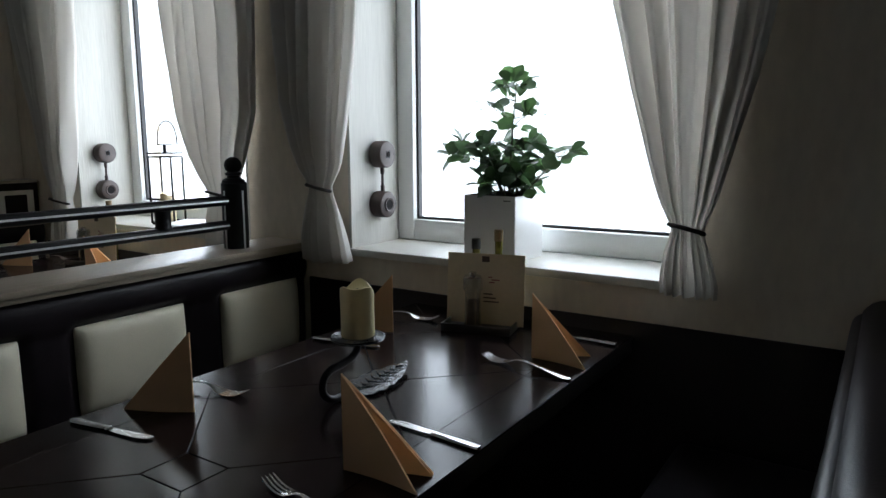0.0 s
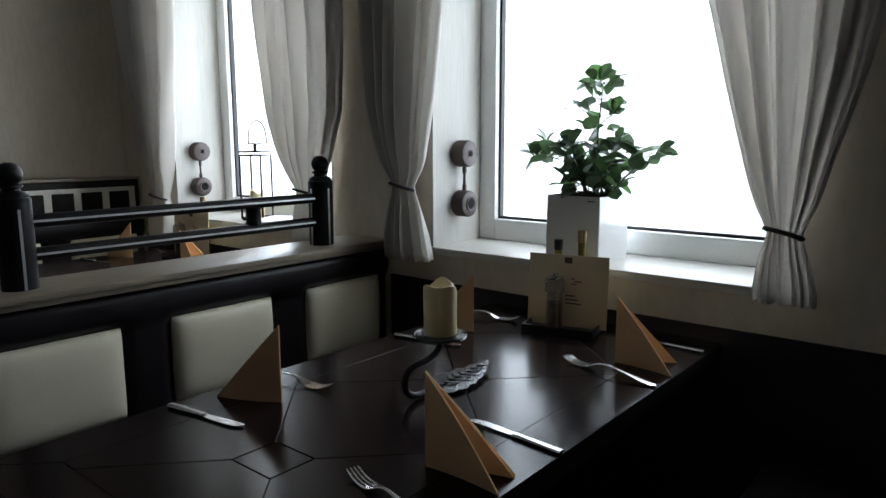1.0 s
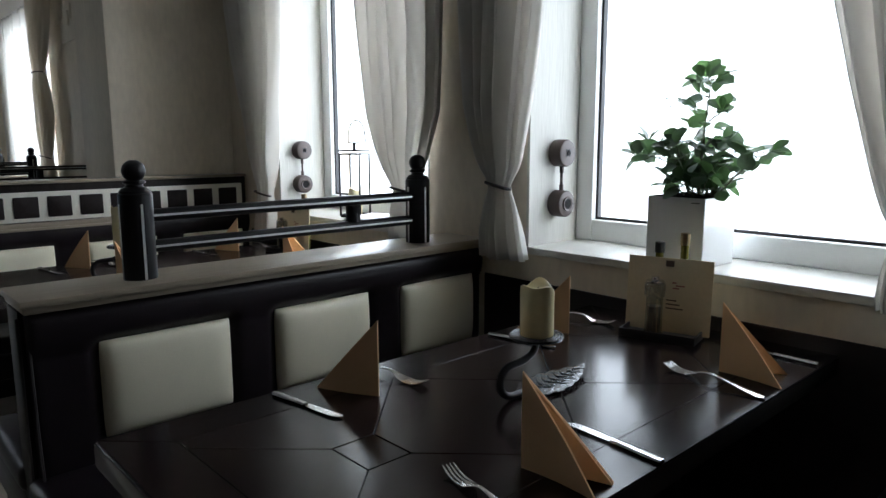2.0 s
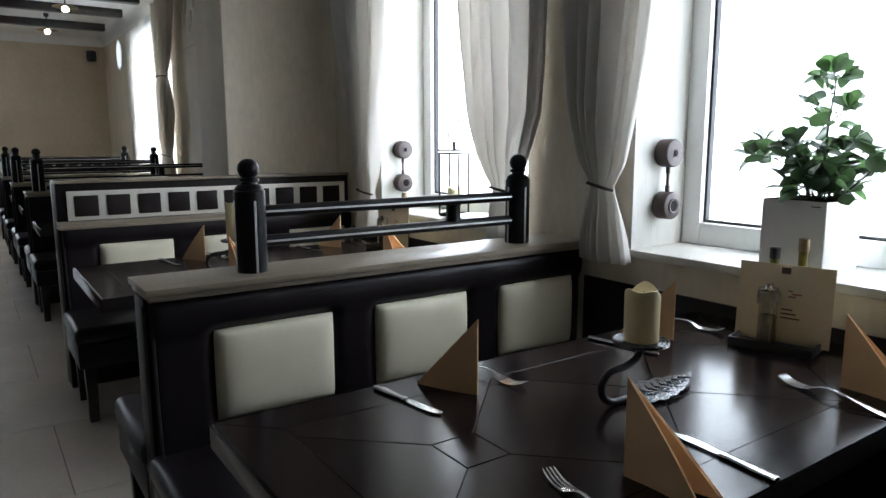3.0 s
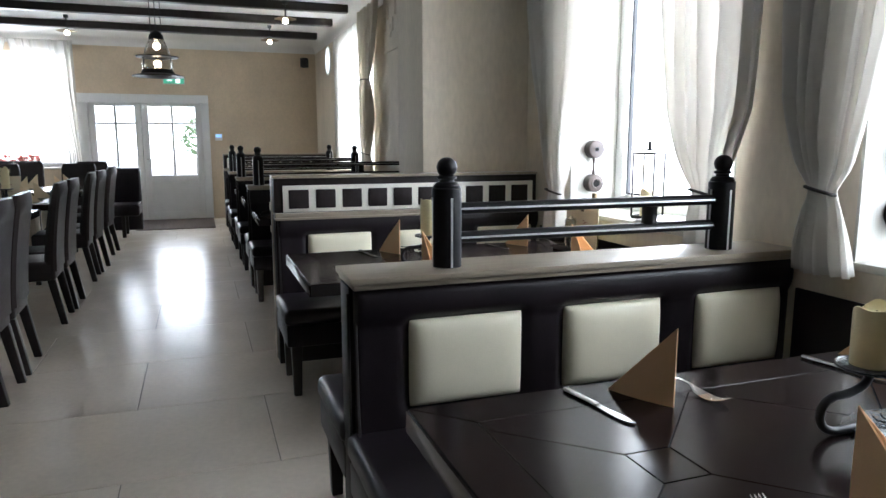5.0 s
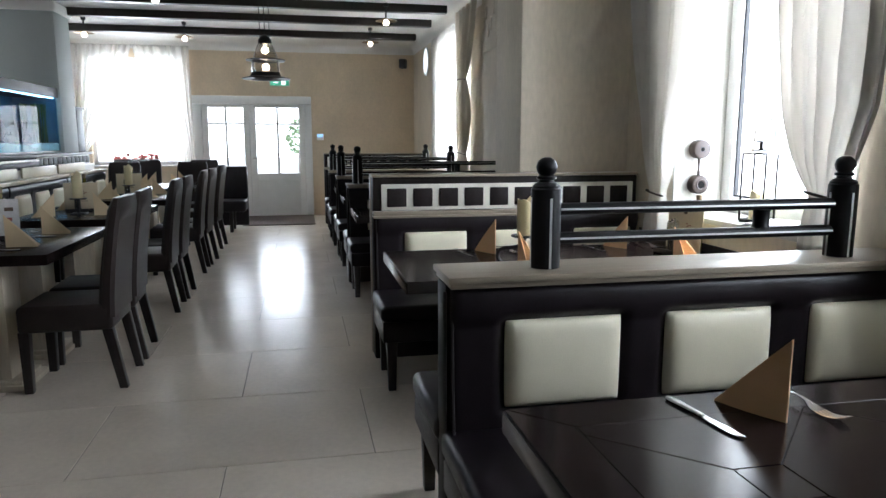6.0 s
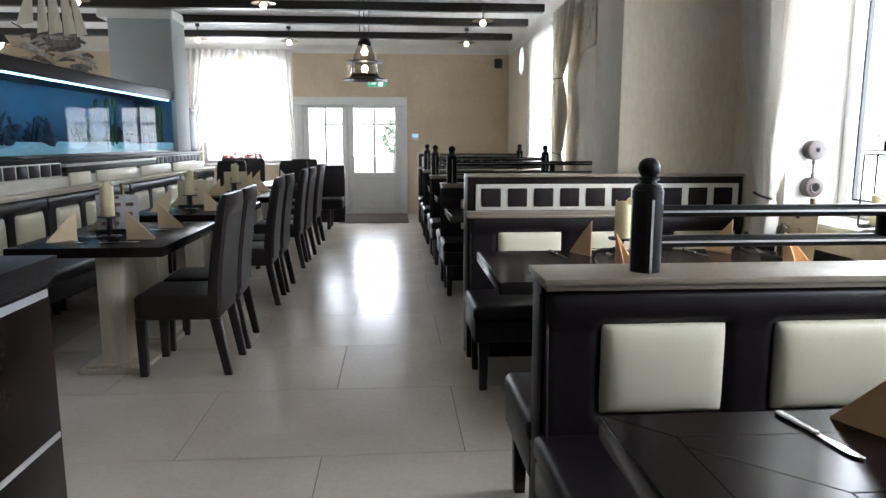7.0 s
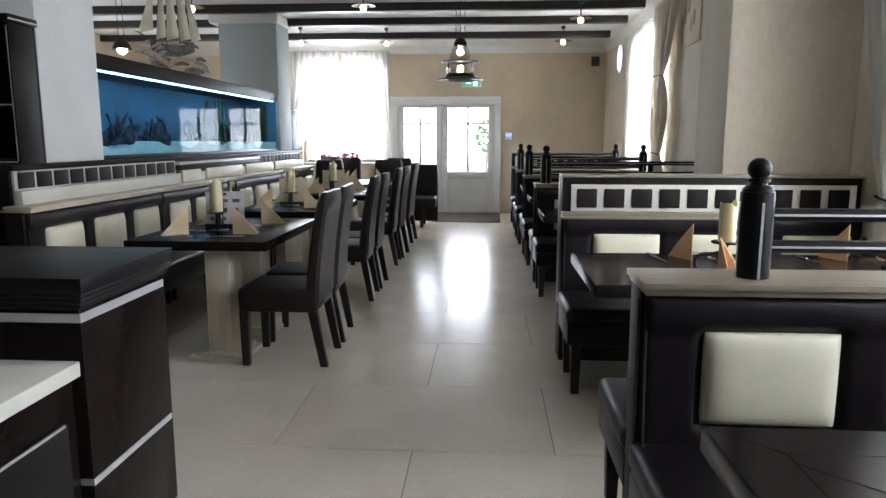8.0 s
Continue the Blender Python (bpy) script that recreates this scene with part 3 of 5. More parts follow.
            for v in bm.verts:
                if v.co.z < 0.1:
                    v.co.x, v.co.y = lx + 0.0275 + (v.co.x - lx - 0.0275) * 0.75, ly + 0.0275 + (v.co.y - ly - 0.0275) * 0.75
            part("leg", fx(bm), WENGE, bench)


def core(bench, half):
    """The wooden core between two backs, with its end panel on the aisle."""
    part("end_panel", box(-half, half, -0.012, 0.03, 0.05, SHELF_Z - 0.034, 0.003), FRAME_DARK, bench, "dark wooden end panel")
    part("core_board", box(-half + 0.002, half - 0.002, 0.03, LEN, 0.05, SHELF_Z - 0.034), WENGE, bench)
    part("edge_piping", tube([(half * 0.98, -0.014, 0.28), (half * 0.98, -0.014, SHELF_Z - 0.05)], 0.005, 6), PIPING, bench)


def shelf(bench, x0, x1, wood=OAK):
    sh = part("shelf", box(x0, x1, -0.014, LEN, SHELF_Z - 0.018, SHELF_Z, 0.002), wood, bench, "grey oak shelf board")
    part("shelf_moulding", box(x0 + 0.01, x1 - 0.01, -0.006, LEN - 0.001, SHELF_Z - 0.036, SHELF_Z - 0.0185, 0.003), wood, sh)


def post(bench, y):
    """A turned black post with grooves, silver inlay lines and a ball."""
    h = SHELF_Z
    prof8 = [(0.0455 * math.cos(math.pi / 16 + k * math.pi / 8) / math.cos(math.pi / 16), y + 0.0455 * math.sin(math.pi / 16 + k * math.pi / 8) / math.cos(math.pi / 16)) for k in range(16)]
    bm = prism(prof8, h + 0.001, h + 0.245, 0.004)
    p = part("post", bm, BLACK_WOOD, bench)
    part("post_top", lathe([(0.0, 0.24), (0.042, 0.24), (0.042, 0.25), (0.034, 0.258), (0.024, 0.262), (0.022, 0.268), (0.03, 0.272), (0.03, 0.278), (0.022, 0.282)], 24, (0, y, h)), BLACK_WOOD, p)
    ball = [(0.02, 0.276)]
    for k in range(1, 12):
        a = -math.pi / 2 + math.pi * k / 12
        r = 0.0325 * math.cos(a) * (0.97 if k in (5, 7) else 1.0)
        ball.append((r, 0.306 + 0.031 * math.sin(a)))
    ball.append((0.0, 0.336))
    part("ball", lathe(ball, 24, (0, y, h)), BLACK_WOOD, p)
    for k in range(0, 8, 2):
        a = k * math.pi / 4
        bm = box(-0.0035, 0.0035, -0.002, 0.002, h + 0.002, h + 0.215)
        bmesh.ops.transform(bm, matrix=Matrix.Translation((0.0453 * math.cos(a), y + 0.0453 * math.sin(a), 0)) @ Matrix.Rotation(a + math.pi / 2, 4, "Z"), verts=bm.verts)
        part("inlay", bm, ALUMINIUM, p, "thin silver inlay line")


def rails(bench, y0, y1):
    for zc, name in ((1.127, "upper_rail"), (1.037, "lower_rail")):
        r = part(name, tube([(0, y0, zc), (0, y1, zc)], 0.0185, 16), BLACK_WOOD, bench)
        for s in (-1, 1):
            part("inlay", box(s * 0.0185 - 0.0012, s * 0.0185 + 0.0012, y0, y1, zc - 0.003, zc + 0.003), ALUMINIUM, r, "thin silver inlay line")
    for yb in ((y0 + y1) * 0.5 + 0.24,):
        part("spacer", lathe([(0.0, 1.052), (0.03, 1.052), (0.026, 1.06), (0.026, 1.104), (0.03, 1.112), (0, 1.112)], 16, (0, yb - 0.02, 0)), BLACK_WOOD, bench)


def panel_top(bench, x0, x1):
    """A framed board of dark squares in a cream frame standing on the bench."""
    z0, z1 = SHELF_Z - 0.02, 1.124
    part("panel_frame", box(x0, x1 - 0.012, -0.012, LEN + 0.0, z0, z1, 0.004), FRAME_DARK, bench, "dark wooden panel frame")
    part("panel_cap", box(x0 - 0.02, x1 + 0.004, -0.02, LEN, z1 + 0.0005, z1 + 0.016, 0.003), OAK, bench, "grey oak capping")
    fr = part("cream_board", box(x1 - 0.0119, x1 - 0.002, 0.036, LEN - 0.03, 0.932, 1.084, 0.003), CREAM_PAINT, bench, "cream painted board")
    n = 10
    pitch = (LEN - 0.096) / n
    for k in range(n):
        a = 0.048 + k * pitch + 0.02
        part("square", box(x1 - 0.003, x1 + 0.004, a, a + pitch - 0.04, 0.953, 1.06, 0.004), TILE_DARK, fr, "dark brown square panel")


def divider(name, x, label, near_post, far_post, both=True):
    b = thing(name, pose(x, Y0, 0), label, "bench", "booth benches")
    core(b, 0.06)
    seat_side(b, 1, 0.065)
    if both:
        seat_side(b, -1, 0.065)
    shelf(b, -0.125, 0.115)
    post(b, near_post), post(b, far_post)
    rails(b, near_post + 0.042, far_post - 0.042)
    return b


divider("booth_bench", -2.025, "back-to-back dark leather booth bench with oak shelf and black rail", 0.312, 1.358)
divider("booth_bench", -6.3, "far back-to-back dark leather booth bench with black rail", 0.09, 1.5)
first_far = divider("booth_bench", -7.8, "far back-to-back dark leather booth bench with black rail", 0.05, 1.3)
first_far.location.y -= 0.02
copy_thing(first_far, pose(-9.3, Y0 - 0.04, 0))


def panel_bench(x, dy=0.0):
    b = thing("panel_bench", pose(x, Y0 + dy, 0), "dark leather booth bench topped by framed dark squares", "bench", "booth benches")
    core(b, 0.06)
    seat_side(b, 1, 0.065)
    part("front_trim", box(0.0, 0.098, -0.014, LEN, 0.892, 0.905, 0.003), OAK, b, "grey oak front trim")
    part("front_trim", box(0.0, 0.09, -0.012, LEN, 0.9055, 0.93, 0.003), OAK, b, "grey oak front trim")
    part("end_board", box(-0.11, -0.061, -0.018, LEN, 0.05, 1.122, 0.004), OAK, b, "grey oak end board")
    panel_top(b, -0.06, 0.055)
    return b


panel_bench(-4.035)
panel_bench(-10.85, -0.04)

near = thing("booth_bench", pose(0.045, Y0, 0), "dark leather booth bench with cream cushions facing the laid table", "bench", "booth benches")
core(near, 0.05)
seat_side(near, -1, 0.065)
part("top_roll", tube([(-0.02, 0.004, SHELF_Z - 0.06), (-0.02, LEN, SHELF_Z - 0.06)], 0.058, 20), LEATHER, near)


# ---- tables ----
def booth_table(name, label, w=0.8, length=1.632, top=0.76):
    """A dark table whose top is inlaid with squares and long hexagons; origin at its aisle corner on the floor."""
    t = thing(name, pose(0, 0, 0), label, "table", "booth tables")
    tt = part("tabletop", box(0, w, 0, length, top - 0.052, top - 0.004, 0.002), TABLE_GROOVE, t, "dark tabletop board")
    part("end_edge", box(0.001, w - 0.001, -0.006, -0.0005, top - 0.052, top - 0.003, 0.001), TABLE_WOOD, tt)
    g, bd = 0.0013, 0.114
    x0, x1, y0, y1 = bd, w - bd, bd, length - bd
    mid = (x0 + x1) / 2
    d, e = 0.057, 0.049
    centres = [0.364, 0.915, 1.466]
    joins = [0.645, 1.195]
    polys = [[(0, 0), (w, 0), (x1, y0), (x0, y0)], [(0, length), (x0, y1), (x1, y1), (w, length)], [(0, 0), (x0, y0), (x0, y1), (0, length)], [(w, 0), (w, length), (x1, y1), (x1, y0)]]
    for c in centres:
        polys.append([(mid - d, c - e), (mid + d, c - e), (mid + d, c + e), (mid - d, c + e)])
    for i, j in enumerate(joins):
        a, b = centres[i], centres[i + 1]
        polys.append([(mid - d, a + e), (mid + d, a + e), (x1, j), (mid + d, b - e), (mid - d, b - e), (x0, j)])
    lows, highs = [y0] + joins, joins + [y1]
    for c, lo, hi in zip(centres, lows, highs):
        first, last = lo == y0, hi == y1
        polys.append([(mid - d, c - e), (mid - d, c + e)] + ([(x0 + 0.04, y1), (x0, y1)] if last else [(x0, hi)]) + ([(x0, y0), (x0 + 0.04, y0)] if first else [(x0, lo)]))
        polys.append([(mid + d, c - e)] + ([(x1 - 0.04, y0), (x1, y0)] if first else [(x1, lo)]) + ([(x1, y1), (x1 - 0.04, y1)] if last else [(x1, hi)]) + [(mid + d, c + e)])
    polys.append([(x0 + 0.04, y0), (x1 - 0.04, y0), (mid + d, centres[0] - e), (mid - d, centres[0] - e)])
    polys.append([(mid - d, centres[2] + e), (mid + d, centres[2] + e), (x1 - 0.04, y1), (x0 + 0.04, y1)])
    for p in polys:
        cx, cy = sum(q[0] for q in p) / len(p), sum(q[1] for q in p) / len(p)
        small = []
        for x, y in p:
            r = max(math.hypot(x - cx, y - cy), 1e-6)
            small.append((x + (cx - x) / r * g * 1.3, y + (cy - y) / r * g * 1.3))
        part("wood_inlay", prism(small, top - 0.0035, top, 0.0008), TABLE_WOOD, tt, smooth=False)
    for y in (0.42, length - 0.38):
        col = part("column", box(w / 2 - 0.11, w / 2 + 0.11, y - 0.11, y + 0.11, 0.05, top - 0.053, 0.006), WENGE, t)
        part("foot", box(w / 2 - 0.2, w / 2 + 0.2, y - 0.17, y + 0.17, 0.001, 0.05, 0.008), WENGE, col)
    return t


table_1 = booth_table("booth_table", "dark lacquered booth table with inlaid hexagons, laid for four")
table_1.matrix_basis = pose(-1.405, 0.335, 0)
table_2 = copy_thing(table_1, pose(-3.572, 0.335, 0))
table_2["label"] = "dark lacquered booth table laid with folded napkins and a candle"
for x in (-5.9, -7.45, -8.95):
    c = copy_thing(table_1, pose(x, 0.335, 0) @ Matrix.Diagonal((0.8, 1, 1, 1)))
    c["label"] = "dark lacquered booth table beside black rails"


# ---- table ware ----
def napkin(name="napkin", pale=False, spread=0.46):
    """A paper napkin folded into a standing tent; its upright edge at the origin, the folds towards +x."""
    n = thing(name, pose(0, 0, 0), "folded %sapricot paper napkin standing on the table" % ("pale " if pale else ""), "napkin", "napkins")
    mat = NAPKIN_PALE if pale else NAPKIN
    h, L = 0.176, 0.16

    def sheet(ang, inner):
        bm = bmesh.new()
        c, s = math.cos(ang), math.sin(ang)
        m = 8
        rows = []
        for i in range(m + 1):
            f = i / m
            bow = 0.006 * math.sin(math.pi * f)
            x, z = L * f, h * (1 - f)
            rows.append([(x * c - bow * s, x * s + bow * c, 0.0), (x * c - bow * s, x * s + bow * c, z * (0.985 if inner else 1.0) + 0.0015)])
        th = 0.0018
        lo = [[bm.verts.new((p[0] + s * th, p[1] - c * th, p[2])) for p in r] for r in rows]
        hi = [[bm.verts.new((p[0] - s * th, p[1] + c * th, p[2])) for p in r] for r in rows]
        for a, b in zip(range(m), range(1, m + 1)):
            bm.faces.new((lo[a][0], lo[b][0], lo[b][1], lo[a][1])), bm.faces.new((hi[a][0], hi[a][1], hi[b][1], hi[b][0]))
            bm.faces.new((lo[a][1], lo[b][1], hi[b][1], hi[a][1])), bm.faces.new((lo[a][0], hi[a][0], hi[b][0], lo[b][0]))
        bm.faces.new((lo[0][0], lo[0][1], hi[0][1], hi[0][0]))
        return bm
    part("front_fold", sheet(-0.02, False), mat, n)
    part("back_fold", sheet(spread, False), mat, n)
    part("inner_fold", sheet(spread - 0.06, True), mat, n)
    return n


def blade_of(rows, thick, steps=5):
    """A flat bar with rounded edges along x from rows of (x, half width, height)."""
    bm = bmesh.new()
    fine = smooth_path(rows, steps)
    rings = []
    for x, w, z in fine:
        rings.append([bm.verts.new((x, a * w, z + b * thick)) for a, b in ((-1, 0), (-0.7, -0.8), (0, -1), (0.7, -0.8), (1, 0), (0.7, 0.8), (0, 1), (-0.7, 0.8))])
    for a, b in zip(rings, rings[1:]):
        for k in range(8):
            bm.faces.new((a[k], a[(k + 1) % 8], b[(k + 1) % 8], b[k]))
    bm.faces.new(rings[0]), bm.faces.new(rings[-1])
    return bm


def fork():
    """A table fork: arched handle, narrow neck, bowl and four tines that turn up."""
    f = thing("fork", pose(0, 0, 0), "polished steel table fork lying on the table", "fork", "cutlery")
    rows = [(0.0, 0.004, 0.003), (0.004, 0.008, 0.003), (0.02, 0.0092, 0.0042), (0.05, 0.0075, 0.0085), (0.085, 0.0048, 0.0135), (0.112, 0.0033, 0.0155), (0.13, 0.0036, 0.0135), (0.141, 0.008, 0.0095), (0.15, 0.0118, 0.0062), (0.162, 0.0125, 0.0036)]
    part("handle", blade_of(rows, 0.0016), STEEL, f)
    for k in range(4):
        y = -0.0106 + 0.00707 * k
        path = smooth_path([(0.16, y, 0.0038), (0.176, y, 0.0024), (0.195, y * 0.97, 0.0052), (0.213, y * 0.92, 0.0125)], 4)
        part("tine", tube(path, [0.0017] * (len(path) - 2) + [0.0013, 0.0006], 6), STEEL, f)
    return f


def knife():
    """A table knife: a tapered solid handle, a collar and a blade with a rounded tip."""
    k = thing("knife", pose(0, 0, 0), "polished steel table knife lying on the table", "knife", "cutlery")
    part("handle", blade_of([(0.0, 0.006, 0.0048), (0.004, 0.0092, 0.0048), (0.03, 0.0096, 0.0048), (0.07, 0.0078, 0.0046), (0.1, 0.006, 0.0044)], 0.0045), STEEL, k)
    part("collar", blade_of([(0.099, 0.0066, 0.0044), (0.103, 0.0078, 0.0044), (0.109, 0.0078, 0.0044), (0.113, 0.006, 0.0044)], 0.0048, 3), STEEL, k)
    outline = [(0.112, -0.0045), (0.12, -0.0085), (0.15, -0.0112), (0.19, -0.0118), (0.206, -0.0098), (0.217, -0.0045), (0.222, 0.003), (0.221, 0.0072), (0.212, 0.0085), (0.16, 0.008), (0.122, 0.0065), (0.112, 0.0045)]
    part("blade", prism(outline, 0.0034, 0.0052, 0.0006), STEEL, k)
    return k


def lay(make, spots):
    """Makes a piece once and copies it to the rest of the spots."""
    first = make()
    first.matrix_basis = spots[0]
    return [first] + [copy_thing(first, m) for m in spots[1:]]


TT = 0.7605
napkin_spots = [pose(-0.77, 0.856, TT, 0, 0, 0), pose(-1.218, 0.88, TT, 0, 0, 180), pose(-1.236, 1.613, TT, 0, 0, 178)]
BIG = Matrix.Diagonal((1.12, 1.12, 1.12, 1))
fork_spots = [m @ BIG for m in (pose(-0.615, 0.7, TT, 0, 0, 168), pose(-0.61, 1.5, TT, 0, 0, 171), pose(-1.45, 0.955, TT, 0, 0, 9), pose(-1.455, 1.752, TT, 0, 0, 9))]
knife_spots = [pose(-0.605, 1.05, TT, 0, 0, 176), pose(-0.612, 1.838, TT, 0, 0, 178), pose(-1.388, 0.709, TT, 0, 0, 9), pose(-1.39, 1.428, TT, 0, 0, 9)]
all2 = lambda spots: spots + [pose(-2.155, 0, 0) @ m for m in spots]
lay(napkin, all2(napkin_spots))
lay(lambda: napkin(spread=0.8), all2([pose(-0.768, 1.613, TT, 0, 0, -6)]))
lay(fork, all2(fork_spots))
lay(knife, all2(knife_spots))


def candle_body(r, h, bm=None):
    """A burnt-down pillar candle with a wavy rim and a hollow top."""
    own = bmesh.new()
    n = 40
    prof = [(0.0, 0.0), (0.96, 0.0), (1.0, 0.02), (1.0, 0.5), (1.01, 0.9), (0.98, 1.0), (0.9, 1.01), (0.82, 0.97), (0.6, 0.9), (0.2, 0.87), (0.0, 0.87)]
    rings = []
    for f, z in prof:
        ring = []
        for i in range(n if f else 1):
            a = 2 * math.pi * i / n
            dip = (0.07 * math.sin(a * 2 + 0.6) + 0.06 * math.sin(3 * a)) * max(0, (z - 0.8) / 0.2) if f > 0.5 else 0
            rr = r * f * (1 + 0.012 * math.sin(5 * a + 9 * z))
            ring.append(own.verts.new((rr * math.cos(a), rr * math.sin(a), h * (z + dip * 0.8))))
        rings.append(ring)
    for a, b in zip(rings, rings[1:]):
        for i in range(n):
            j = (i + 1) % n
            f = ([a[0]] if len(a) == 1 else [a[i], a[j]]) + ([b[0]] if len(b) == 1 else [b[j], b[i]])
            if len(f) > 2:
                own.faces.new(f)
    return merge(bm, own)


def candle(m, r=0.0385, h=0.114):
    c = thing("candle", m, "burnt-down ivory pillar candle on an iron holder", "candle", "candles")
    part("wax", candle_body(r, h), WAX, c)
    part("wick", tube([(0, 0, h * 0.86), (0.001, 0, h * 0.93), (0.004, 0.001, h * 0.96)], 0.0012, 6), IRON, c)
    return c


def candle_holder(m):
    """Iron holder: a cast leaf as foot, an S-shaped bar and a ringed plate."""
    h = thing("candle_holder", m, "wrought iron candle holder with S-shaped stem and silver leaf foot", "candle holder")
    bm = bmesh.new()
    n = 22
    left, right, mid, low = [], [], [], []
    for i in range(n + 1):
        f = i / n
        w = 0.05 * (math.sin(math.pi * min(1, f * 1.02) ** 0.75) ** 0.8 if 0 < f < 1 else 0) + 0.003
        w *= 1 + 0.05 * math.sin(f * 40)
        x = 0.03 + 0.24 * f
        z = 0.007 + 0.012 * f * f
        mid.append(bm.verts.new((x, 0, z + 0.006))), left.append(bm.verts.new((x, w, z + 0.0015 * math.sin(f * 40)))), right.append(bm.verts.new((x, -w, z - 0.0015 * math.sin(f * 40 + 1)))), low.append(bm.verts.new((x, 0, 0.0 + 0.012 * f * f)))
    for i in range(n):
        for a, b in ((left, mid), (mid, right), (right, low), (low, left)):
            bm.faces.new((a[i], a[i + 1], b[i + 1], b[i]))
    leaf = part("leaf_foot", bm, PEWTER, h, "silver cast metal leaf")
    for i in range(2, n - 2, 2):
        f = i / n
        x, lift, wv = 0.03 + 0.235 * f, 0.012 * f * f, 0.042 * math.sin(math.pi * f ** 0.75)
        for s in (-1, 1):
            part("vein", tube([(x, 0, 0.014 + lift), (x + 0.015, s * wv * 0.5, 0.0135 + lift), (x + 0.035, s * wv * 0.9, 0.009 + lift)], [0.0015, 0.0014, 0.0008], 6), PEWTER, leaf)
    part("stem", tube(smooth_path([(0.06, 0.0, 0.0085), (0.025, 0.0, 0.0085), (-0.004, 0.0, 0.0095), (-0.029, 0.0, 0.021), (-0.041, 0.0, 0.042), (-0.035, 0.0, 0.066), (-0.012, 0.0, 0.08), (0.03, 0.0, 0.083), (0.066, 0.0, 0.094), (0.08, 0.0, 0.112), (0.081, 0.0, 0.128)], 8), 0.0085, 12), IRON, h)
    pl = part("plate", lathe([(0, 0.128), (0.06, 0.128), (0.063, 0.13), (0.06, 0.133), (0, 0.133)], 40, (0.081, 0, 0)), PEWTER, h)
    for r in (0.045, 0.053, 0.061):
        rg = bmesh.new()
        tube([(0.081 + r * math.cos(a / 30 * 2 * math.pi), r * math.sin(a / 30 * 2 * math.pi), 0.134) for a in range(31)], 0.0022, 6, bm=rg)
        part("ring", rg, PEWTER, pl)
    return h


HOLD = pose(-0.995, 1.085, TT, 0, 0, 90)
holder = candle_holder(HOLD)
candle(HOLD @ pose(0.081, 0, 0.1355))
hold2 = pose(-3.035, 0.837, TT, 0, 0, 80)
copy_thing(holder, hold2 @ Matrix.Diagonal((1, 1, 1.07, 1)))
candle(hold2 @ pose(0.081, 0, 0.145), 0.036, 0.16)


def menu_set(m, grey=False):
    """A black tray that holds a mill and two bottles, with a card leaning behind."""
    t = thing("cruet_tray", m, "black plastic cruet tray on the table", "tray", "cruet trays")
    bm = box(-0.105, 0.105, -0.055, 0.055, 0.0, 0.006, 0.002)
    for a, b, c, d in ((-0.11, 0.11, -0.06, -0.055), (-0.11, 0.11, 0.055, 0.06), (-0.11, -0.105, -0.055, 0.055), (0.105, 0.11, -0.055, 0.055)):
        box(a, b, c, d, 0.0, 0.024, 0.0015, bm=bm)
    part("tray_body", bm, PLASTIC, t)
    k = thing("menu_card", m @ pose(0.005, 0.028, 0.0085, -4), "standing %s menu card in the tray" % ("printed grey" if grey else "cream"), "menu", "menu cards")
    part("card", box(-0.125, 0.125, -0.0015, 0.0015, 0, 0.222, 0.0005), PAPER_GREY if grey else PAPER, k)
    part("emblem", box(-0.012, 0.012, -0.0026, -0.0018, 0.196, 0.214), INK, k, "small dark emblem")
    if grey:
        for i in range(3):
            for j in range(3):
                part("picture", box(-0.1 + 0.075 * i, -0.07 + 0.075 * i + 0.008 * j, -0.0026, -0.0018, 0.03 + 0.06 * j, 0.052 + 0.06 * j), RED_INK if (i + j) % 3 == 0 else INK, k)
    else:
        for j, (a, w) in enumerate(((0.012, 0.018), (0.02, 0.026), (0.01, 0.012))):
            part("print", box(a, a + w, -0.0026, -0.0018, 0.131 + 0.008 * j, 0.135 + 0.008 * j), RED_INK, k, "small red print")
        for j in range(3):
            part("print_bar", box(-0.005, 0.045 - 0.01 * j, -0.0026, -0.0018, 0.07 + 0.012 * j, 0.074 + 0.012 * j), INK, k)
    ml = thing("pepper_mill", m @ pose(-0.02, -0.016, 0.0065) @ Matrix.Diagonal((1.22, 1.22, 1.24, 1)), "clear glass pepper mill with steel top", "pepper mill", "mills")
    part("glass_body", lathe([(0.0, 0.0), (0.024, 0.0), (0.0245, 0.004), (0.021, 0.012), (0.0195, 0.085), (0.0195, 0.092), (0.0245, 0.097), (0.0245, 0.123), (0.0225, 0.127), (0.0, 0.128)], 20), CLEAR, ml)
    part("peppercorns", lathe([(0, 0.006), (0.0175, 0.008), (0.0165, 0.02), (0.016, 0.07), (0, 0.073)], 16), PEPPER, ml)
    part("mill_top", lathe([(0.0, 0.1285), (0.021, 0.1285), (0.021, 0.132), (0.009, 0.133), (0.009, 0.141), (0.0, 0.142)], 16), STEEL, ml)
    for i, (x, hgt, cap) in enumerate(((-0.045, 0.268, GASKET), (0.03, 0.3, BRASS))):
        b = thing("oil_bottle", m @ pose(x, 0.043 + 0.055, 0.0), "small dark glass oil bottle behind the menu card", "bottle", "oil bottles")
        part("bottle_glass", lathe([(0, 0), (0.024, 0), (0.026, 0.004), (0.026, hgt * 0.55), (0.02, hgt * 0.66), (0.012, hgt * 0.74), (0.012, hgt * 0.9), (0, hgt * 0.9)], 20), OIL, b)
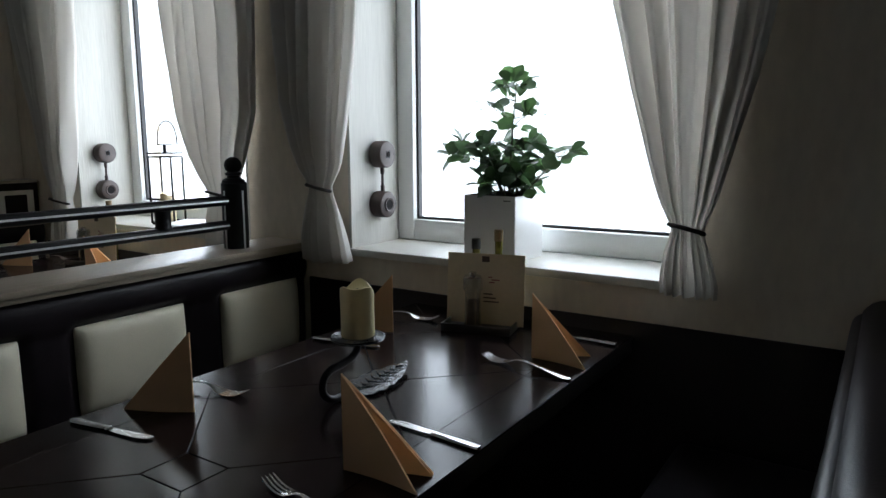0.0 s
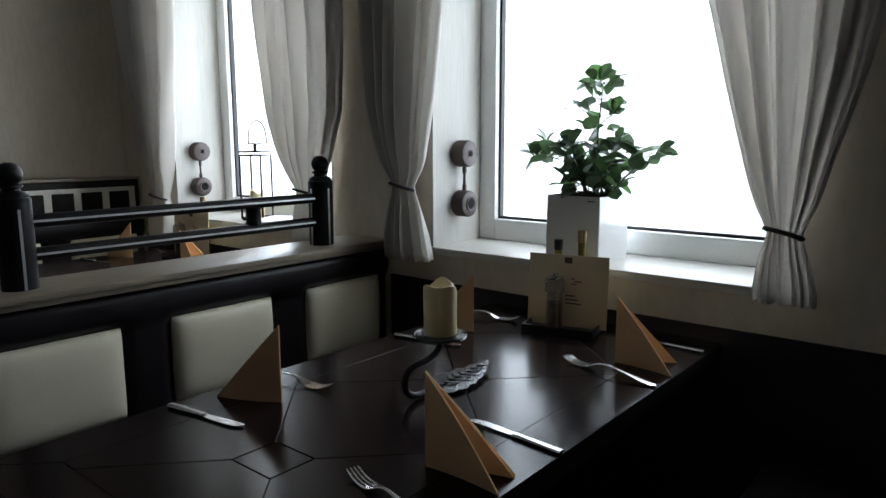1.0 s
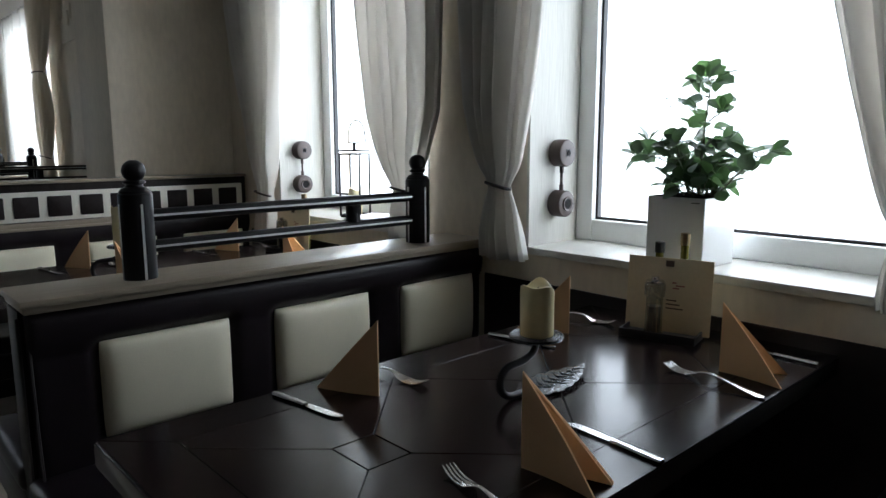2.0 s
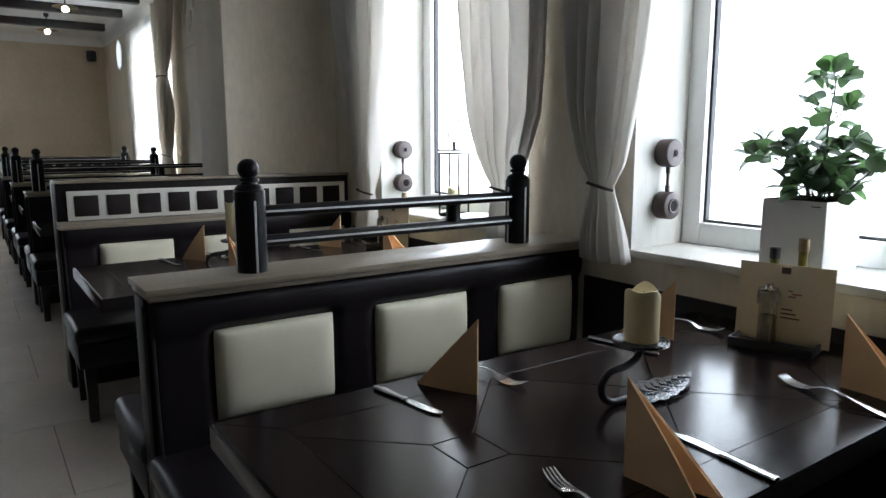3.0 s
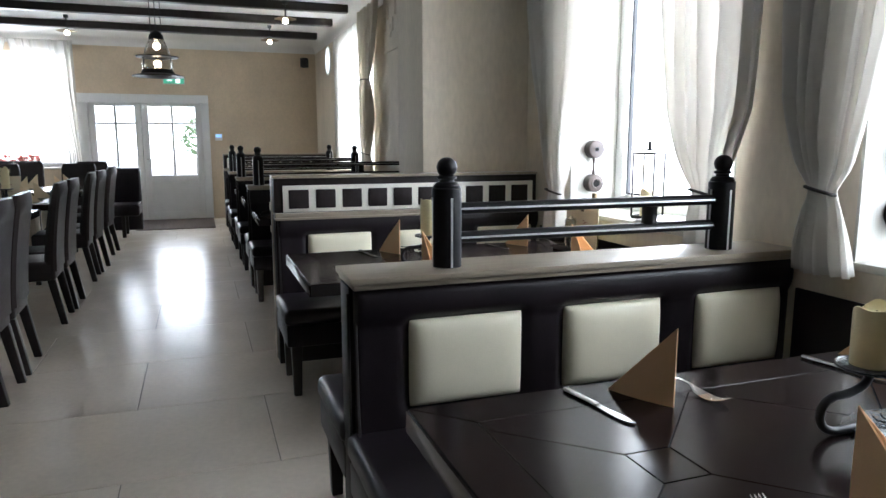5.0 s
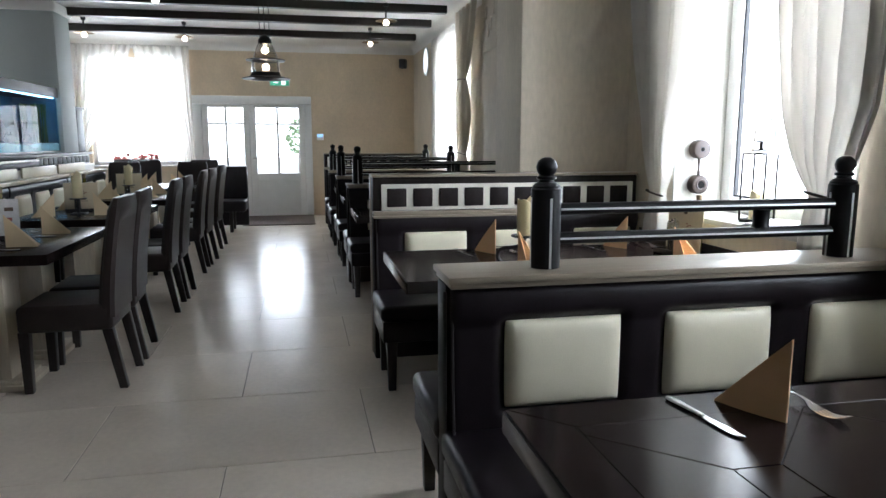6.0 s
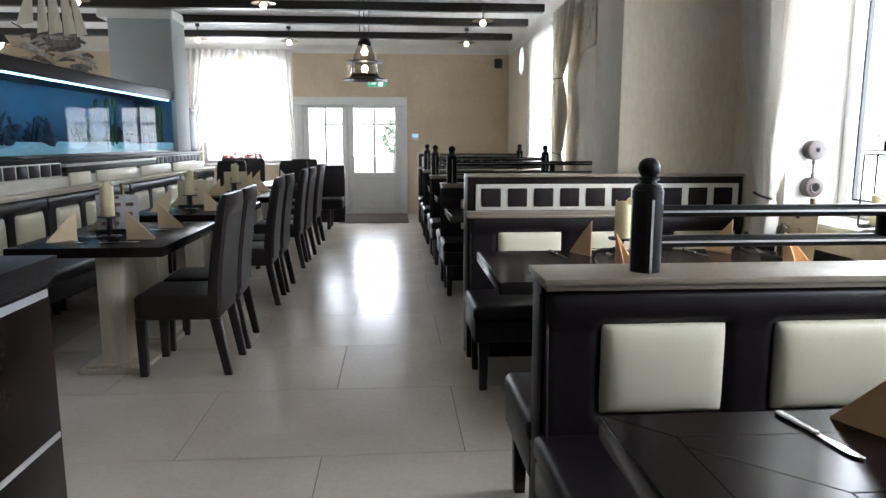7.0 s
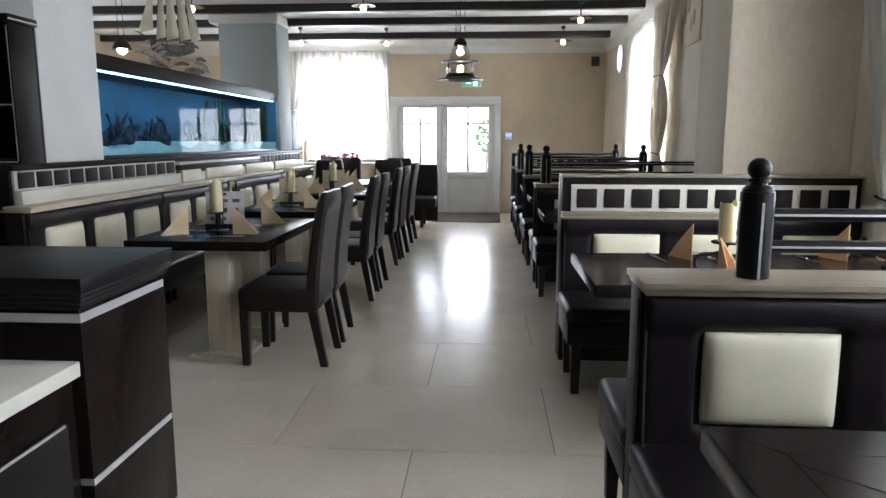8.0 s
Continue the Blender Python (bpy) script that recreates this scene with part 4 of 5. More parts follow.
        part("cap", lathe([(0, hgt * 0.88), (0.0145, hgt * 0.88), (0.0145, hgt), (0, hgt + 0.002)], 18), cap, b, "dark screw cap" if i == 0 else "brass coloured cap")


menu_set(pose(-1.03, 1.79, TT, 0, 0, 13))
menu_set(pose(-3.19, 1.79, TT, 0, 0, 10))


# ---- window dressing and niche things ----
def curtain(name, y, rows, folds, depth, material, label, ties=(), group="tied curtains"):
    """A gathered curtain; rows of (z, left x, right x), top first, and cords at the ties."""
    c = thing(name, pose((rows[0][1] + rows[0][2]) / 2, y, 0), label, "curtain", group)
    ox = (rows[0][1] + rows[0][2]) / 2
    bm = bmesh.new()
    nu, nv = 110, 56
    zs = np.array([r[0] for r in rows])[::-1]
    ls, rs = np.array([r[1] for r in rows])[::-1], np.array([r[2] for r in rows])[::-1]
    grid = []
    width0 = rows[0][2] - rows[0][1]
    for j in range(nv + 1):
        z = rows[0][0] + (rows[-1][0] - rows[0][0]) * j / nv
        lo, hi = float(np.interp(z, zs, ls)), float(np.interp(z, zs, rs))
        pinch = max([math.exp(-((z - zt) / 0.045) ** 2) for zt in ties] + [0.0])
        gather = max([math.exp(-((z - zt) / 0.13) ** 2) for zt in ties] + [0.0])
        mid, half = (lo + hi) / 2, (hi - lo) / 2 * (1 - 0.2 * pinch)
        lo, hi = mid - half, mid + half
        tight = (hi - lo) / width0
        row = []
        for i in range(nu + 1):
            u = i / nu
            # fold widths and crowns differ, and wander a little on the way down
            warp = u + 0.11 * noise.noise((u * 2.3 + ox * 5, 0.25 * z, 1.7)) + 0.03 * noise.noise((u * 7 + ox, 0.9 * z, 5.2))
            w = 2 * math.pi * folds * warp
            size = 0.62 + 0.75 * (0.5 + noise.noise((u * 3.1 + 7.7 * ox, z * 0.35, 3.1)))
            crown = math.sin(w)
            crown = math.copysign(abs(crown) ** 0.8, crown)
            fine = 0.16 * math.sin(2.6 * w + 4 * noise.noise((u * 3, z * 1.4, ox))) + 0.12 * noise.noise((u * 14, z * 5, ox))
            bundle = (1 - tight) * 0.5 * depth * math.cos(math.pi * (u - 0.5))
            row.append(bm.verts.new((lo + (hi - lo) * u - ox + 0.3 * depth * tight * math.cos(w) * 0.5, depth * (size * crown + fine) * (1 - 0.62 * gather) * (0.55 + 0.45 * tight) - bundle, z)))
        grid.append(row)
    for a, b in zip(grid, grid[1:]):
        for i in range(nu):
            bm.faces.new((a[i], a[i + 1], b[i + 1], b[i]))
    body = part("cloth", bm, material, c)
    body.modifiers.new("thickness", "SOLIDIFY").thickness = 0.0015
    for z in ties:
        lo, hi = float(np.interp(z, zs, ls)) - ox, float(np.interp(z, zs, rs)) - ox
        m, r = (lo + hi) / 2, (hi - lo) / 2 * 0.8 + 0.003
        loop = [(m + r * math.cos(a * math.pi / 16), (depth * 0.55) * math.sin(a * math.pi / 16) - 0.32 * depth, z + 0.012 * math.cos(a * math.pi / 16 + 2.6)) for a in range(33)]
        part("tie_cord", tube(loop, 0.006, 6), CORD, c, "dark twisted tie cord")
    return c


VOILE = "white voile curtain gathered with a dark cord"
curtain("curtain", 1.9, [(2.62, -2.1, -1.47), (1.87, -2.0, -1.58), (1.48, -1.965, -1.632), (1.25, -1.89, -1.68), (1.168, -1.846, -1.716), (1.1, -1.855, -1.7), (0.98, -1.866, -1.665), (0.895, -1.86, -1.645)], 6, 0.058, CURTAIN, VOILE, (1.168,))
curtain("curtain", 1.9, [(2.62, -0.86, -0.12), (1.9, -0.735, -0.215), (1.5, -0.63, -0.29), (1.25, -0.555, -0.355), (1.09, -0.5, -0.395), (1.04, -0.508, -0.385), (0.95, -0.517, -0.36), (0.915, -0.512, -0.36)], 6, 0.045, CURTAIN, VOILE, (1.1,))
curtain("curtain", 1.9, [(2.62, -4.06, -3.31), (2.19, -3.98, -3.36), (1.85, -3.9, -3.39), (1.5, -3.795, -3.45), (1.17, -3.729, -3.5), (1.04, -3.705, -3.52), (0.98, -3.71, -3.51), (0.8, -3.72, -3.49)], 6, 0.055, CURTAIN, VOILE, (1.04,))
curtain("curtain", 1.9, [(2.62, -2.8, -1.99), (1.97, -2.69, -2.09), (1.72, -2.66, -2.1), (1.46, -2.61, -2.12), (1.26, -2.53, -2.2), (1.12, -2.45, -2.25), (1.06, -2.45, -2.24), (0.9, -2.46, -2.22)], 7, 0.045, CURTAIN, VOILE, (1.12,))
curtain("net_curtain", 1.9, [(2.8, -10.35, -8.3), (0.9, -10.3, -8.35)], 13, 0.03, SHEER, "sheer white net curtain before the far window", group="net curtains")
curtain("side_curtain", 1.84, [(2.85, -8.55, -7.6), (2.3, -8.52, -7.8), (2.05, -8.5, -7.95), (1.6, -8.5, -7.82), (1.18, -8.48, -7.95), (0.95, -8.5, -7.9)], 5, 0.035, GREY_CURTAIN, "grey-beige side curtain gathered at two heights", (2.05, 1.18), "side curtains")


def rod(x0, x1):
    r = thing("curtain_rod", pose(x0, 1.9, 2.63), "dark curtain rod over the window", "curtain rod")
    part("bar", tube([(0, 0, 0), (x1 - x0, 0, 0)], 0.011, 10), IRON, r)
    for x in (0.1, x1 - x0 - 0.1):
        part("bracket", tube([(x, 0.0, 0.0), (x, 0.079, 0.0)], 0.008, 8), IRON, r)


rod(-2.15, -0.08)
rod(-4.0, -2.2 + 0.03)

# Net curtains of the end window hang along y
for lo0, hi0, lo1, hi1, tie in ((-3.75, -2.75, -3.75, -3.55, 1.2), (-2.75, -1.85, -2.1, -1.85, 1.2)):
    c = curtain("net_curtain", 0, [(2.9, lo0, hi0), (2.2, lo0 * 0.75 + lo1 * 0.25, hi0 * 0.75 + hi1 * 0.25), (1.5, lo0 * 0.3 + lo1 * 0.7, hi0 * 0.3 + hi1 * 0.7), (1.15, lo1, hi1), (0.75, lo1 - 0.04, hi1 + 0.04)], 9, 0.025, SHEER, "sheer white net curtain drawn aside at the end window", group="net curtains")
    c.matrix_basis = pose(X_BACK + 0.09, (lo0 + hi0) / 2, 0, 0, 0, 90)

fb = thing("flower_box", pose(X_BACK + 0.1, -2.78, 0.922), "low planter with red and white flowers on the sill", "planter")
part("box", box(-0.07, 0.07, -0.35, 0.35, 0.0, 0.1, 0.006), GASKET, fb)
bl = bmesh.new()
rng = random.Random(11)
for k in range(90):
    bmesh.ops.create_icosphere(bl, subdivisions=1, radius=rng.uniform(0.012, 0.03), matrix=Matrix.Translation((rng.uniform(-0.06, 0.06), rng.uniform(-0.34, 0.34), rng.uniform(0.09, 0.19))))
part("blossoms", bl, FLOWER, fb)


def insulator(m):
    """Two round glazed insulators joined by a rod, fixed to the niche wall; faces +x."""
    s = thing("insulator_ornament", m, "two round brown insulators joined by a rod on wall", "wall ornament", "niche ornaments")
    R = Matrix.Rotation(math.pi / 2, 4, "Y")
    for z, star in ((0.098, True), (-0.098, False)):
        bm = lathe([(0.0, 0.0), (0.048, 0.0), (0.052, 0.004), (0.052, 0.052), (0.049, 0.058), (0.044, 0.06), (0.0, 0.06)], 36)
        bmesh.ops.transform(bm, matrix=Matrix.Translation((0, 0, z)) @ R, verts=bm.verts)
        d = part("disc", bm, CERAMIC, s)
        bm = lathe([(0.0, 0.0595), (0.011, 0.0595), (0.011, 0.0625), (0.0095, 0.064), (0.0, 0.064)] if star else [(0.0, 0.061), (0.021, 0.061), (0.021, 0.0635), (0.027, 0.0655), (0.028, 0.06)], 28)
        bmesh.ops.transform(bm, matrix=Matrix.Translation((0, 0, z)) @ R, verts=bm.verts)
        part("bore", bm, BORE_SHADE if star else CERAMIC, d, "dark centre")
        # Nothing is cut: dark pieces on the face give the hole's and slots' shade.
        if not star:
            bm = lathe([(0.0, 0.0608), (0.0208, 0.0625), (0.0, 0.0628)], 24)
            bmesh.ops.transform(bm, matrix=Matrix.Translation((0, 0, z)) @ R, verts=bm.verts)
            part("hole", bm, BORE_SHADE, d, "dark disc coloured as the shade in a round hole")
        else:
            part("slot_shade", box(0.0602, 0.0625, -0.011, -0.004, z - 0.014, z + 0.014), GASKET, d)
            part("slot_shade", box(0.0602, 0.0624, 0.004, 0.011, z - 0.014, z + 0.014), GASKET, d)
        for a in (0, math.pi):
            part("notch", box(0.0603, 0.0615, 0.04 * math.cos(a) - 0.006, 0.04 * math.cos(a) + 0.006, z - 0.0012, z + 0.0012), GASKET, d)
    part("rod", lathe([(0.0, -0.05), (0.0085, -0.05), (0.0085, -0.024), (0.0055, -0.02), (0.0055, 0.02), (0.0085, 0.024), (0.0085, 0.05), (0, 0.05)], 14, (0.03, 0, 0)), CERAMIC, s)
    return s


ins = insulator(pose(-1.7055, 2.134, 1.191))
copy_thing(ins, pose(-3.572, 2.108, 1.187))

# ---- plant ----
pot = thing("planter", pose(-1.115, 2.098, SILL_Z + 0.0005, 0, 0, -2), "square white glazed planter standing on the window sill", "planter")
P = 0.1
bm = box(-P, P, -P, P, 0.0, 0.222)
top = [f for f in bm.faces if f.normal.z > 0.9]
bmesh.ops.inset_region(bm, faces=top, thickness=0.008)
for v in top[0].verts:
    v.co.z = 0.19
bmesh.ops.bevel(bm, geom=[e for e in bm.edges if e.calc_face_angle(0) > 1], offset=0.0015, segments=2, affect="EDGES")
part("pot", bm, POT, pot)
part("mark", box(0.055, 0.082, -P - 0.001, -P + 0.001, 0.205, 0.208), GASKET, pot)
sl = bmesh.new()
bmesh.ops.create_grid(sl, x_segments=14, y_segments=14, size=P - 0.009)
rng = random.Random(4)
for v in sl.verts:
    v.co.z = 0.203 + rng.uniform(0, 0.018) + 0.012 * (1 - (v.co.x ** 2 + v.co.y ** 2) / 0.02)
part("soil", sl, SOIL, pot, "dark potting soil")

plant = thing("houseplant", pose(-1.115, 2.098, SILL_Z + 0.205) @ Matrix.Diagonal((0.98, 1, 0.945, 1)), "bushy green houseplant with round glossy leaves", "plant")


def leaf_mesh(L, W, curl):
    bm = bmesh.new()
    n = 8
    rows = []
    for i in range(n + 1):
        f = i / n
        w = W * (math.sin(math.pi * f ** 1.35) ** 0.62 if 0 < f < 1 else 0.0) / 2 + 0.0008
        z = -curl * f * f * L
        rows.append([bm.verts.new((L * f, s * w, z + 0.16 * abs(s) * w)) for s in (-1, -0.5, 0, 0.5, 1)])
    for a, b in zip(rows, rows[1:]):
        for k in range(4):
            bm.faces.new((a[k], a[k + 1], b[k + 1], b[k]))
    bmesh.ops.solidify(bm, geom=bm.faces[:], thickness=0.0009)
    return finish(bm, "leaf", LEAF)


leaf_kinds = [leaf_mesh(0.06, 0.047, 0.08), leaf_mesh(0.055, 0.043, 0.22), leaf_mesh(0.068, 0.052, 0.16), leaf_mesh(0.066, 0.038, 0.35)]
rng = random.Random(31)


def add_leaf(p, heading, rise, size=1.0):
    """One leaf on a short stalk at p; heading in degrees round z, rise above the level."""
    lf = part("leaf", rng.choice(leaf_kinds), LEAF, plant)
    sc = size * rng.uniform(0.85, 1.12)
    lf.matrix_basis = Matrix.Translation(p) @ Matrix.Rotation(radians(heading), 4, "Z") @ Matrix.Rotation(radians(-rise), 4, "Y") @ Matrix.Rotation(rng.uniform(-0.9, 0.9), 4, "X") @ Matrix.Translation((0.006, 0, 0)) @ Matrix.Diagonal((sc, sc, sc, 1))


def shoot(pts, nodes, per_node, tip, r0=0.0036):
    """A woody shoot with whorls of leaves at its nodes and a rosette at its tip."""
    path = smooth_path(pts, 8)
    part("stem", tube(path, [r0 - (r0 - 0.0016) * i / (len(path) - 1) for i in range(len(path))], 6), STEM, plant)
    turn = rng.uniform(0, 360)
    for f in nodes:
        p = path[int(f * (len(path) - 1))]
        turn += 67
        for k in range(per_node):
            a = turn + 360 / per_node * k + rng.uniform(-20, 20)
            q = p + Vector((0.026 * math.cos(radians(a)), 0.026 * math.sin(radians(a)), 0.008))
            part("leaf_stalk", tube([p, q], 0.0013, 5), STEM, plant)
            add_leaf(q, a, rng.uniform(-35, 65))
    for k in range(tip):
        add_leaf(path[-1], turn + 360 / max(tip, 1) * k + rng.uniform(-25, 25), rng.uniform(-10, 75), 1.0)


# leader, two wide low shoots with rosettes, two upper side shoots, and a dense low middle
shoot([(0.02, 0, -0.01), (0.028, 0.0, 0.14), (0.032, 0, 0.27), (0.042, 0.0, 0.385), (0.03, 0, 0.41)], (0.36, 0.46, 0.54, 0.66, 0.78, 0.88), 5, 5, 0.0046)
shoot([(0.0, -0.01, -0.01), (-0.03, -0.01, 0.09), (-0.118, -0.02, 0.145), (-0.2, -0.02, 0.152)], (0.7, 0.82, 0.92), 4, 6)
shoot([(-0.03, 0.01, 0.06), (-0.08, 0.01, 0.13), (-0.12, 0.0, 0.18), (-0.165, -0.01, 0.2)], (0.55, 0.78), 4, 5)
shoot([(0.05, 0.0, -0.01), (0.12, -0.01, 0.06), (0.185, -0.01, 0.13), (0.23, 0.0, 0.175)], (0.72, 0.84, 0.94), 4, 6)
shoot([(0.032, 0, 0.26), (0.06, -0.01, 0.28), (0.095, -0.02, 0.3)], (0.7,), 2, 4, 0.0026)
shoot([(0.034, 0, 0.28), (0.0, -0.01, 0.3), (-0.045, -0.02, 0.335)], (0.7,), 2, 4, 0.0026)
shoot([(0.03, 0.0, 0.18), (0.07, -0.03, 0.21), (0.12, -0.03, 0.2)], (0.6,), 3, 4, 0.003)
shoot([(0.03, 0.0, 0.17), (-0.01, -0.03, 0.2), (-0.06, -0.04, 0.205)], (0.6,), 3, 4, 0.003)
for k in range(20):
    a = radians(360 / 20 * k + 13)
    r, top_z = rng.uniform(0.05, 0.105), (0.05, 0.16, 0.1)[k % 3] + rng.uniform(-0.02, 0.03)
    shoot([(0.02 + 0.02 * math.cos(a), 0.02 * math.sin(a), -0.01), (0.02 + 0.7 * r * math.cos(a), 0.7 * r * math.sin(a), top_z * 0.6), (0.02 + r * math.cos(a), r * math.sin(a), top_z)], (0.65,), 3, 4, 0.003)

# ---- lantern on the second sill ----
lan = thing("lantern", pose(-3.035, 2.12, SILL_Z + 0.0005, 0, 0, 27), "dark metal lantern with white candle and loop handle", "lantern")
w, h = 0.058, 0.33
for sx in (-1, 1):
    for sy in (-1, 1):
        part("corner_bar", box(sx * w - 0.0042, sx * w + 0.0042, sy * w - 0.0042, sy * w + 0.0042, 0.009, h - 0.0005, 0.001), IRON, lan)
for z in (0.0085, h, h + 0.018):
    for sy in (-1, 1):
        part("frame_bar", box(-w + 0.0065, w - 0.0065, sy * w - 0.0045, sy * w + 0.0045, z, z + 0.008, 0.001), IRON, lan)
        part("frame_bar", box(sy * w - 0.0045, sy * w + 0.0045, -w - 0.0055, w + 0.0055, z, z + 0.008, 0.001), IRON, lan)
part("base_plate", box(-w, w, -w, w, 0.0, 0.008), IRON, lan)
part("roof_plate", box(-w + 0.007, w - 0.007, -w + 0.007, w - 0.007, h + 0.02, h + 0.0235, 0.001), IRON, lan)
part("cap", lathe([(0, h + 0.023), (0.009, h + 0.023), (0.009, h + 0.06), (0.036, h + 0.061), (0.036, h + 0.066), (0, h + 0.067)], 20), IRON, lan)
part("handle", tube([(0.012 + 0.04 * math.cos(a * math.pi / 18), 0.006 + 0.021 * math.cos(a * math.pi / 18), h + 0.063 + 0.117 * math.sin(a * math.pi / 18) ** 0.75) for a in range(19)], 0.0036, 8), IRON, lan, "thin iron loop handle")
part("candle", candle_body(0.036, 0.14), WAX, lan, "ivory candle").location.z = 0.008
mag = thing("magazines", pose(-2.83, 2.1, SILL_Z + 0.0005, 0, 0, 18), "small stack of magazines on the sill", "magazines")
for i in range(3):
    bm = box(-0.1, 0.1, -0.14, 0.14, 0.007 * i, 0.007 * i + 0.0065, 0.001)
    bmesh.ops.rotate(bm, verts=bm.verts, matrix=Matrix.Rotation(0.12 * (i - 1), 3, "Z"))
    part("magazine", bm, PAPER_GREY, mag)

# Leather wainscot along the window wall inside the booths
for a, b in ((-1.93, -0.05), (-3.94, -2.12)):
    bm = box(a, b, WALL_Y - 0.011, WALL_Y - 0.0005, 0.002, 0.803, 0.004)
    solid("wall_padding", bm, LEATHER, "dark leather padding along the wall under the window", "trim", "structure")


# ---- lamps ----
def spot(m):
    s = thing("ceiling_lamp", m, "small brass ceiling lamp with glowing warm bulb", "ceiling lamp", "ceiling lamps")
    part("stem", lathe([(0, 0.06), (0.008, 0.06), (0.008, 0.2), (0.03, 0.2), (0.03, 0.24), (0, 0.24)], 14), GASKET, s)
    part("shade", lathe([(0.02, 0.062), (0.06, 0.056), (0.125, 0.036), (0.128, 0.032), (0.06, 0.05), (0.02, 0.056)], 28), BRASS, s)
    b = bmesh.new()
    bmesh.ops.create_icosphere(b, subdivisions=3, radius=0.035, matrix=Matrix.Translation((0, 0, 0.012)))
    part("bulb", b, BULB, s, "glowing warm bulb")
    return s


sp = spot(pose(-8.56, 0.985, 2.72))
for p in ((-10.4, 0.98), (-7.65, -1.45), (-10.42, -1.6), (-10.28, -2.85), (-7.6, -3.32), (-7.5, -5.3)):
    copy_thing(sp, pose(*p, 2.72))

pen = thing("pendant_lamp", pose(-8.0, -0.418, 2.0), "glass and black metal ship lantern hanging on rods", "pendant lamp")
part("brim", lathe([(0.0, 0.03), (0.11, 0.03), (0.15, 0.012), (0.26, 0.0), (0.262, 0.006), (0.17, 0.03), (0.15, 0.07), (0.0, 0.07)], 36), BLACK_WOOD, pen, "black metal brim")
part("lower_glass", lathe([(0.15, 0.07), (0.155, 0.1), (0.15, 0.19)], 32), SHADE_GLASS, pen)
part("ring", lathe([(0.13, 0.19), (0.21, 0.196), (0.213, 0.206), (0.13, 0.212)], 36), IRON, pen, "dark metal ring")
part("upper_glass", lathe([(0.135, 0.212), (0.125, 0.25), (0.09, 0.35), (0.06, 0.4)], 32), SHADE_GLASS, pen)
part("cap", lathe([(0.075, 0.38), (0.07, 0.42), (0.04, 0.455), (0.02, 0.47), (0.0, 0.47)], 24), BLACK_WOOD, pen, "black metal cap")
cage = bmesh.new()
for k in range(6):
    a = k * math.pi / 3
    tube([(0.152 * math.cos(a), 0.152 * math.sin(a), 0.07), (0.152 * math.cos(a), 0.152 * math.sin(a), 0.19)], 0.004, 6, bm=cage)
part("cage", cage, IRON, pen)
for z in (0.13, 0.31):
    b = bmesh.new()
    bmesh.ops.create_icosphere(b, subdivisions=3, radius=0.038, matrix=Matrix.Translation((0, 0, z)))
    part("bulb", b, BULB, pen, "glowing warm bulb")
for dx in (-0.05, 0.0, 0.05):
    part("rod", tube([(0, dx, 0.44), (0, dx, CEIL - 2.0)], 0.004, 6), GASKET, pen)

hang = thing("hanging_lamp", pose(-7.35, -4.0, 2.252), "small dark lamp hanging on cords", "hanging lamp")
part("shade", lathe([(0.03, 0.14), (0.05, 0.12), (0.1, 0.03), (0.102, 0.03), (0.055, 0.13), (0.03, 0.15)], 24), GASKET, hang)
b = bmesh.new()
bmesh.ops.create_icosphere(b, subdivisions=3, radius=0.05, matrix=Matrix.Translation((0, 0, 0.03)))
part("bulb", b, BULB, hang, "glowing warm bulb")
for dx in (-0.03, 0.03):
    part("cord", tube([(0, dx, 0.13), (0, dx, CEIL - 2.252)], 0.004, 6), GASKET, hang)

# ---- wall fittings ----
ex = thing("exit_sign", pose(X_BACK + 0.001, -0.39, 2.27), "green and white lit exit sign on the end wall", "exit sign")
part("housing", box(0, 0.05, -0.17, 0.17, 0, 0.13, 0.006), PVC, ex)
part("sign_face", box(0.0505, 0.053, -0.16, 0.16, 0.008, 0.122), EXIT_GREEN, ex)
part("arrow", prism([(-0.1, 0.03), (-0.02, 0.03), (-0.02, 0.05), (-0.1, 0.05)], 0, 0.001), EXIT_WHITE, ex).matrix_basis = pose(0.0535, 0, 0.02, 90, 0, 90)
part("door_symbol", box(0.0535, 0.0545, 0.03, 0.1, 0.02, 0.11), EXIT_WHITE, ex)
sk = thing("loudspeaker", pose(X_BACK + 0.18, 1.76, 2.6, 0, 0, -30) @ Matrix.Scale(0.8, 4), "small black wall loudspeaker in the corner", "loudspeaker")
part("cabinet", box(-0.08, 0.08, -0.07, 0.07, 0.0, 0.2, 0.02, 3), GASKET, sk)
part("grille", lathe([(0, 0), (0.05, 0), (0.055, 0.008), (0, 0.012)], 20), IRON, sk).matrix_basis = pose(0.081, 0, 0.09, 0, 90, 0)
part("bracket", tube([(-0.07, 0, 0.1), (-0.16, -0.1, 0.1), (-0.19, -0.13, 0.1)], 0.012), GASKET, sk)
th = thing("thermostat", pose(X_BACK + 0.001, 0.28, 1.34), "white wall thermostat with small blue display", "thermostat")
part("case", box(0, 0.03, -0.06, 0.06, 0, 0.12, 0.008), PVC, th)
part("display", box(0.0305, 0.032, -0.045, 0.045, 0.06, 0.1), DISPLAY, th)
# The pane glows by itself in place of daylight; the wall behind is closed.
pl = thing("window_5", pose(-11.3, WALL_Y - 0.001, 2.6, 90), "small round window with self-glowing pane high on the wall", "window", "", "structure")
part("frosted_pane", lathe([(0, 0.001), (0.2, 0.001), (0.2, 0.006), (0, 0.006)], 40), glowing("frosted_pane_glow", (0.95, 0.98, 1.0), 1.3), pl)
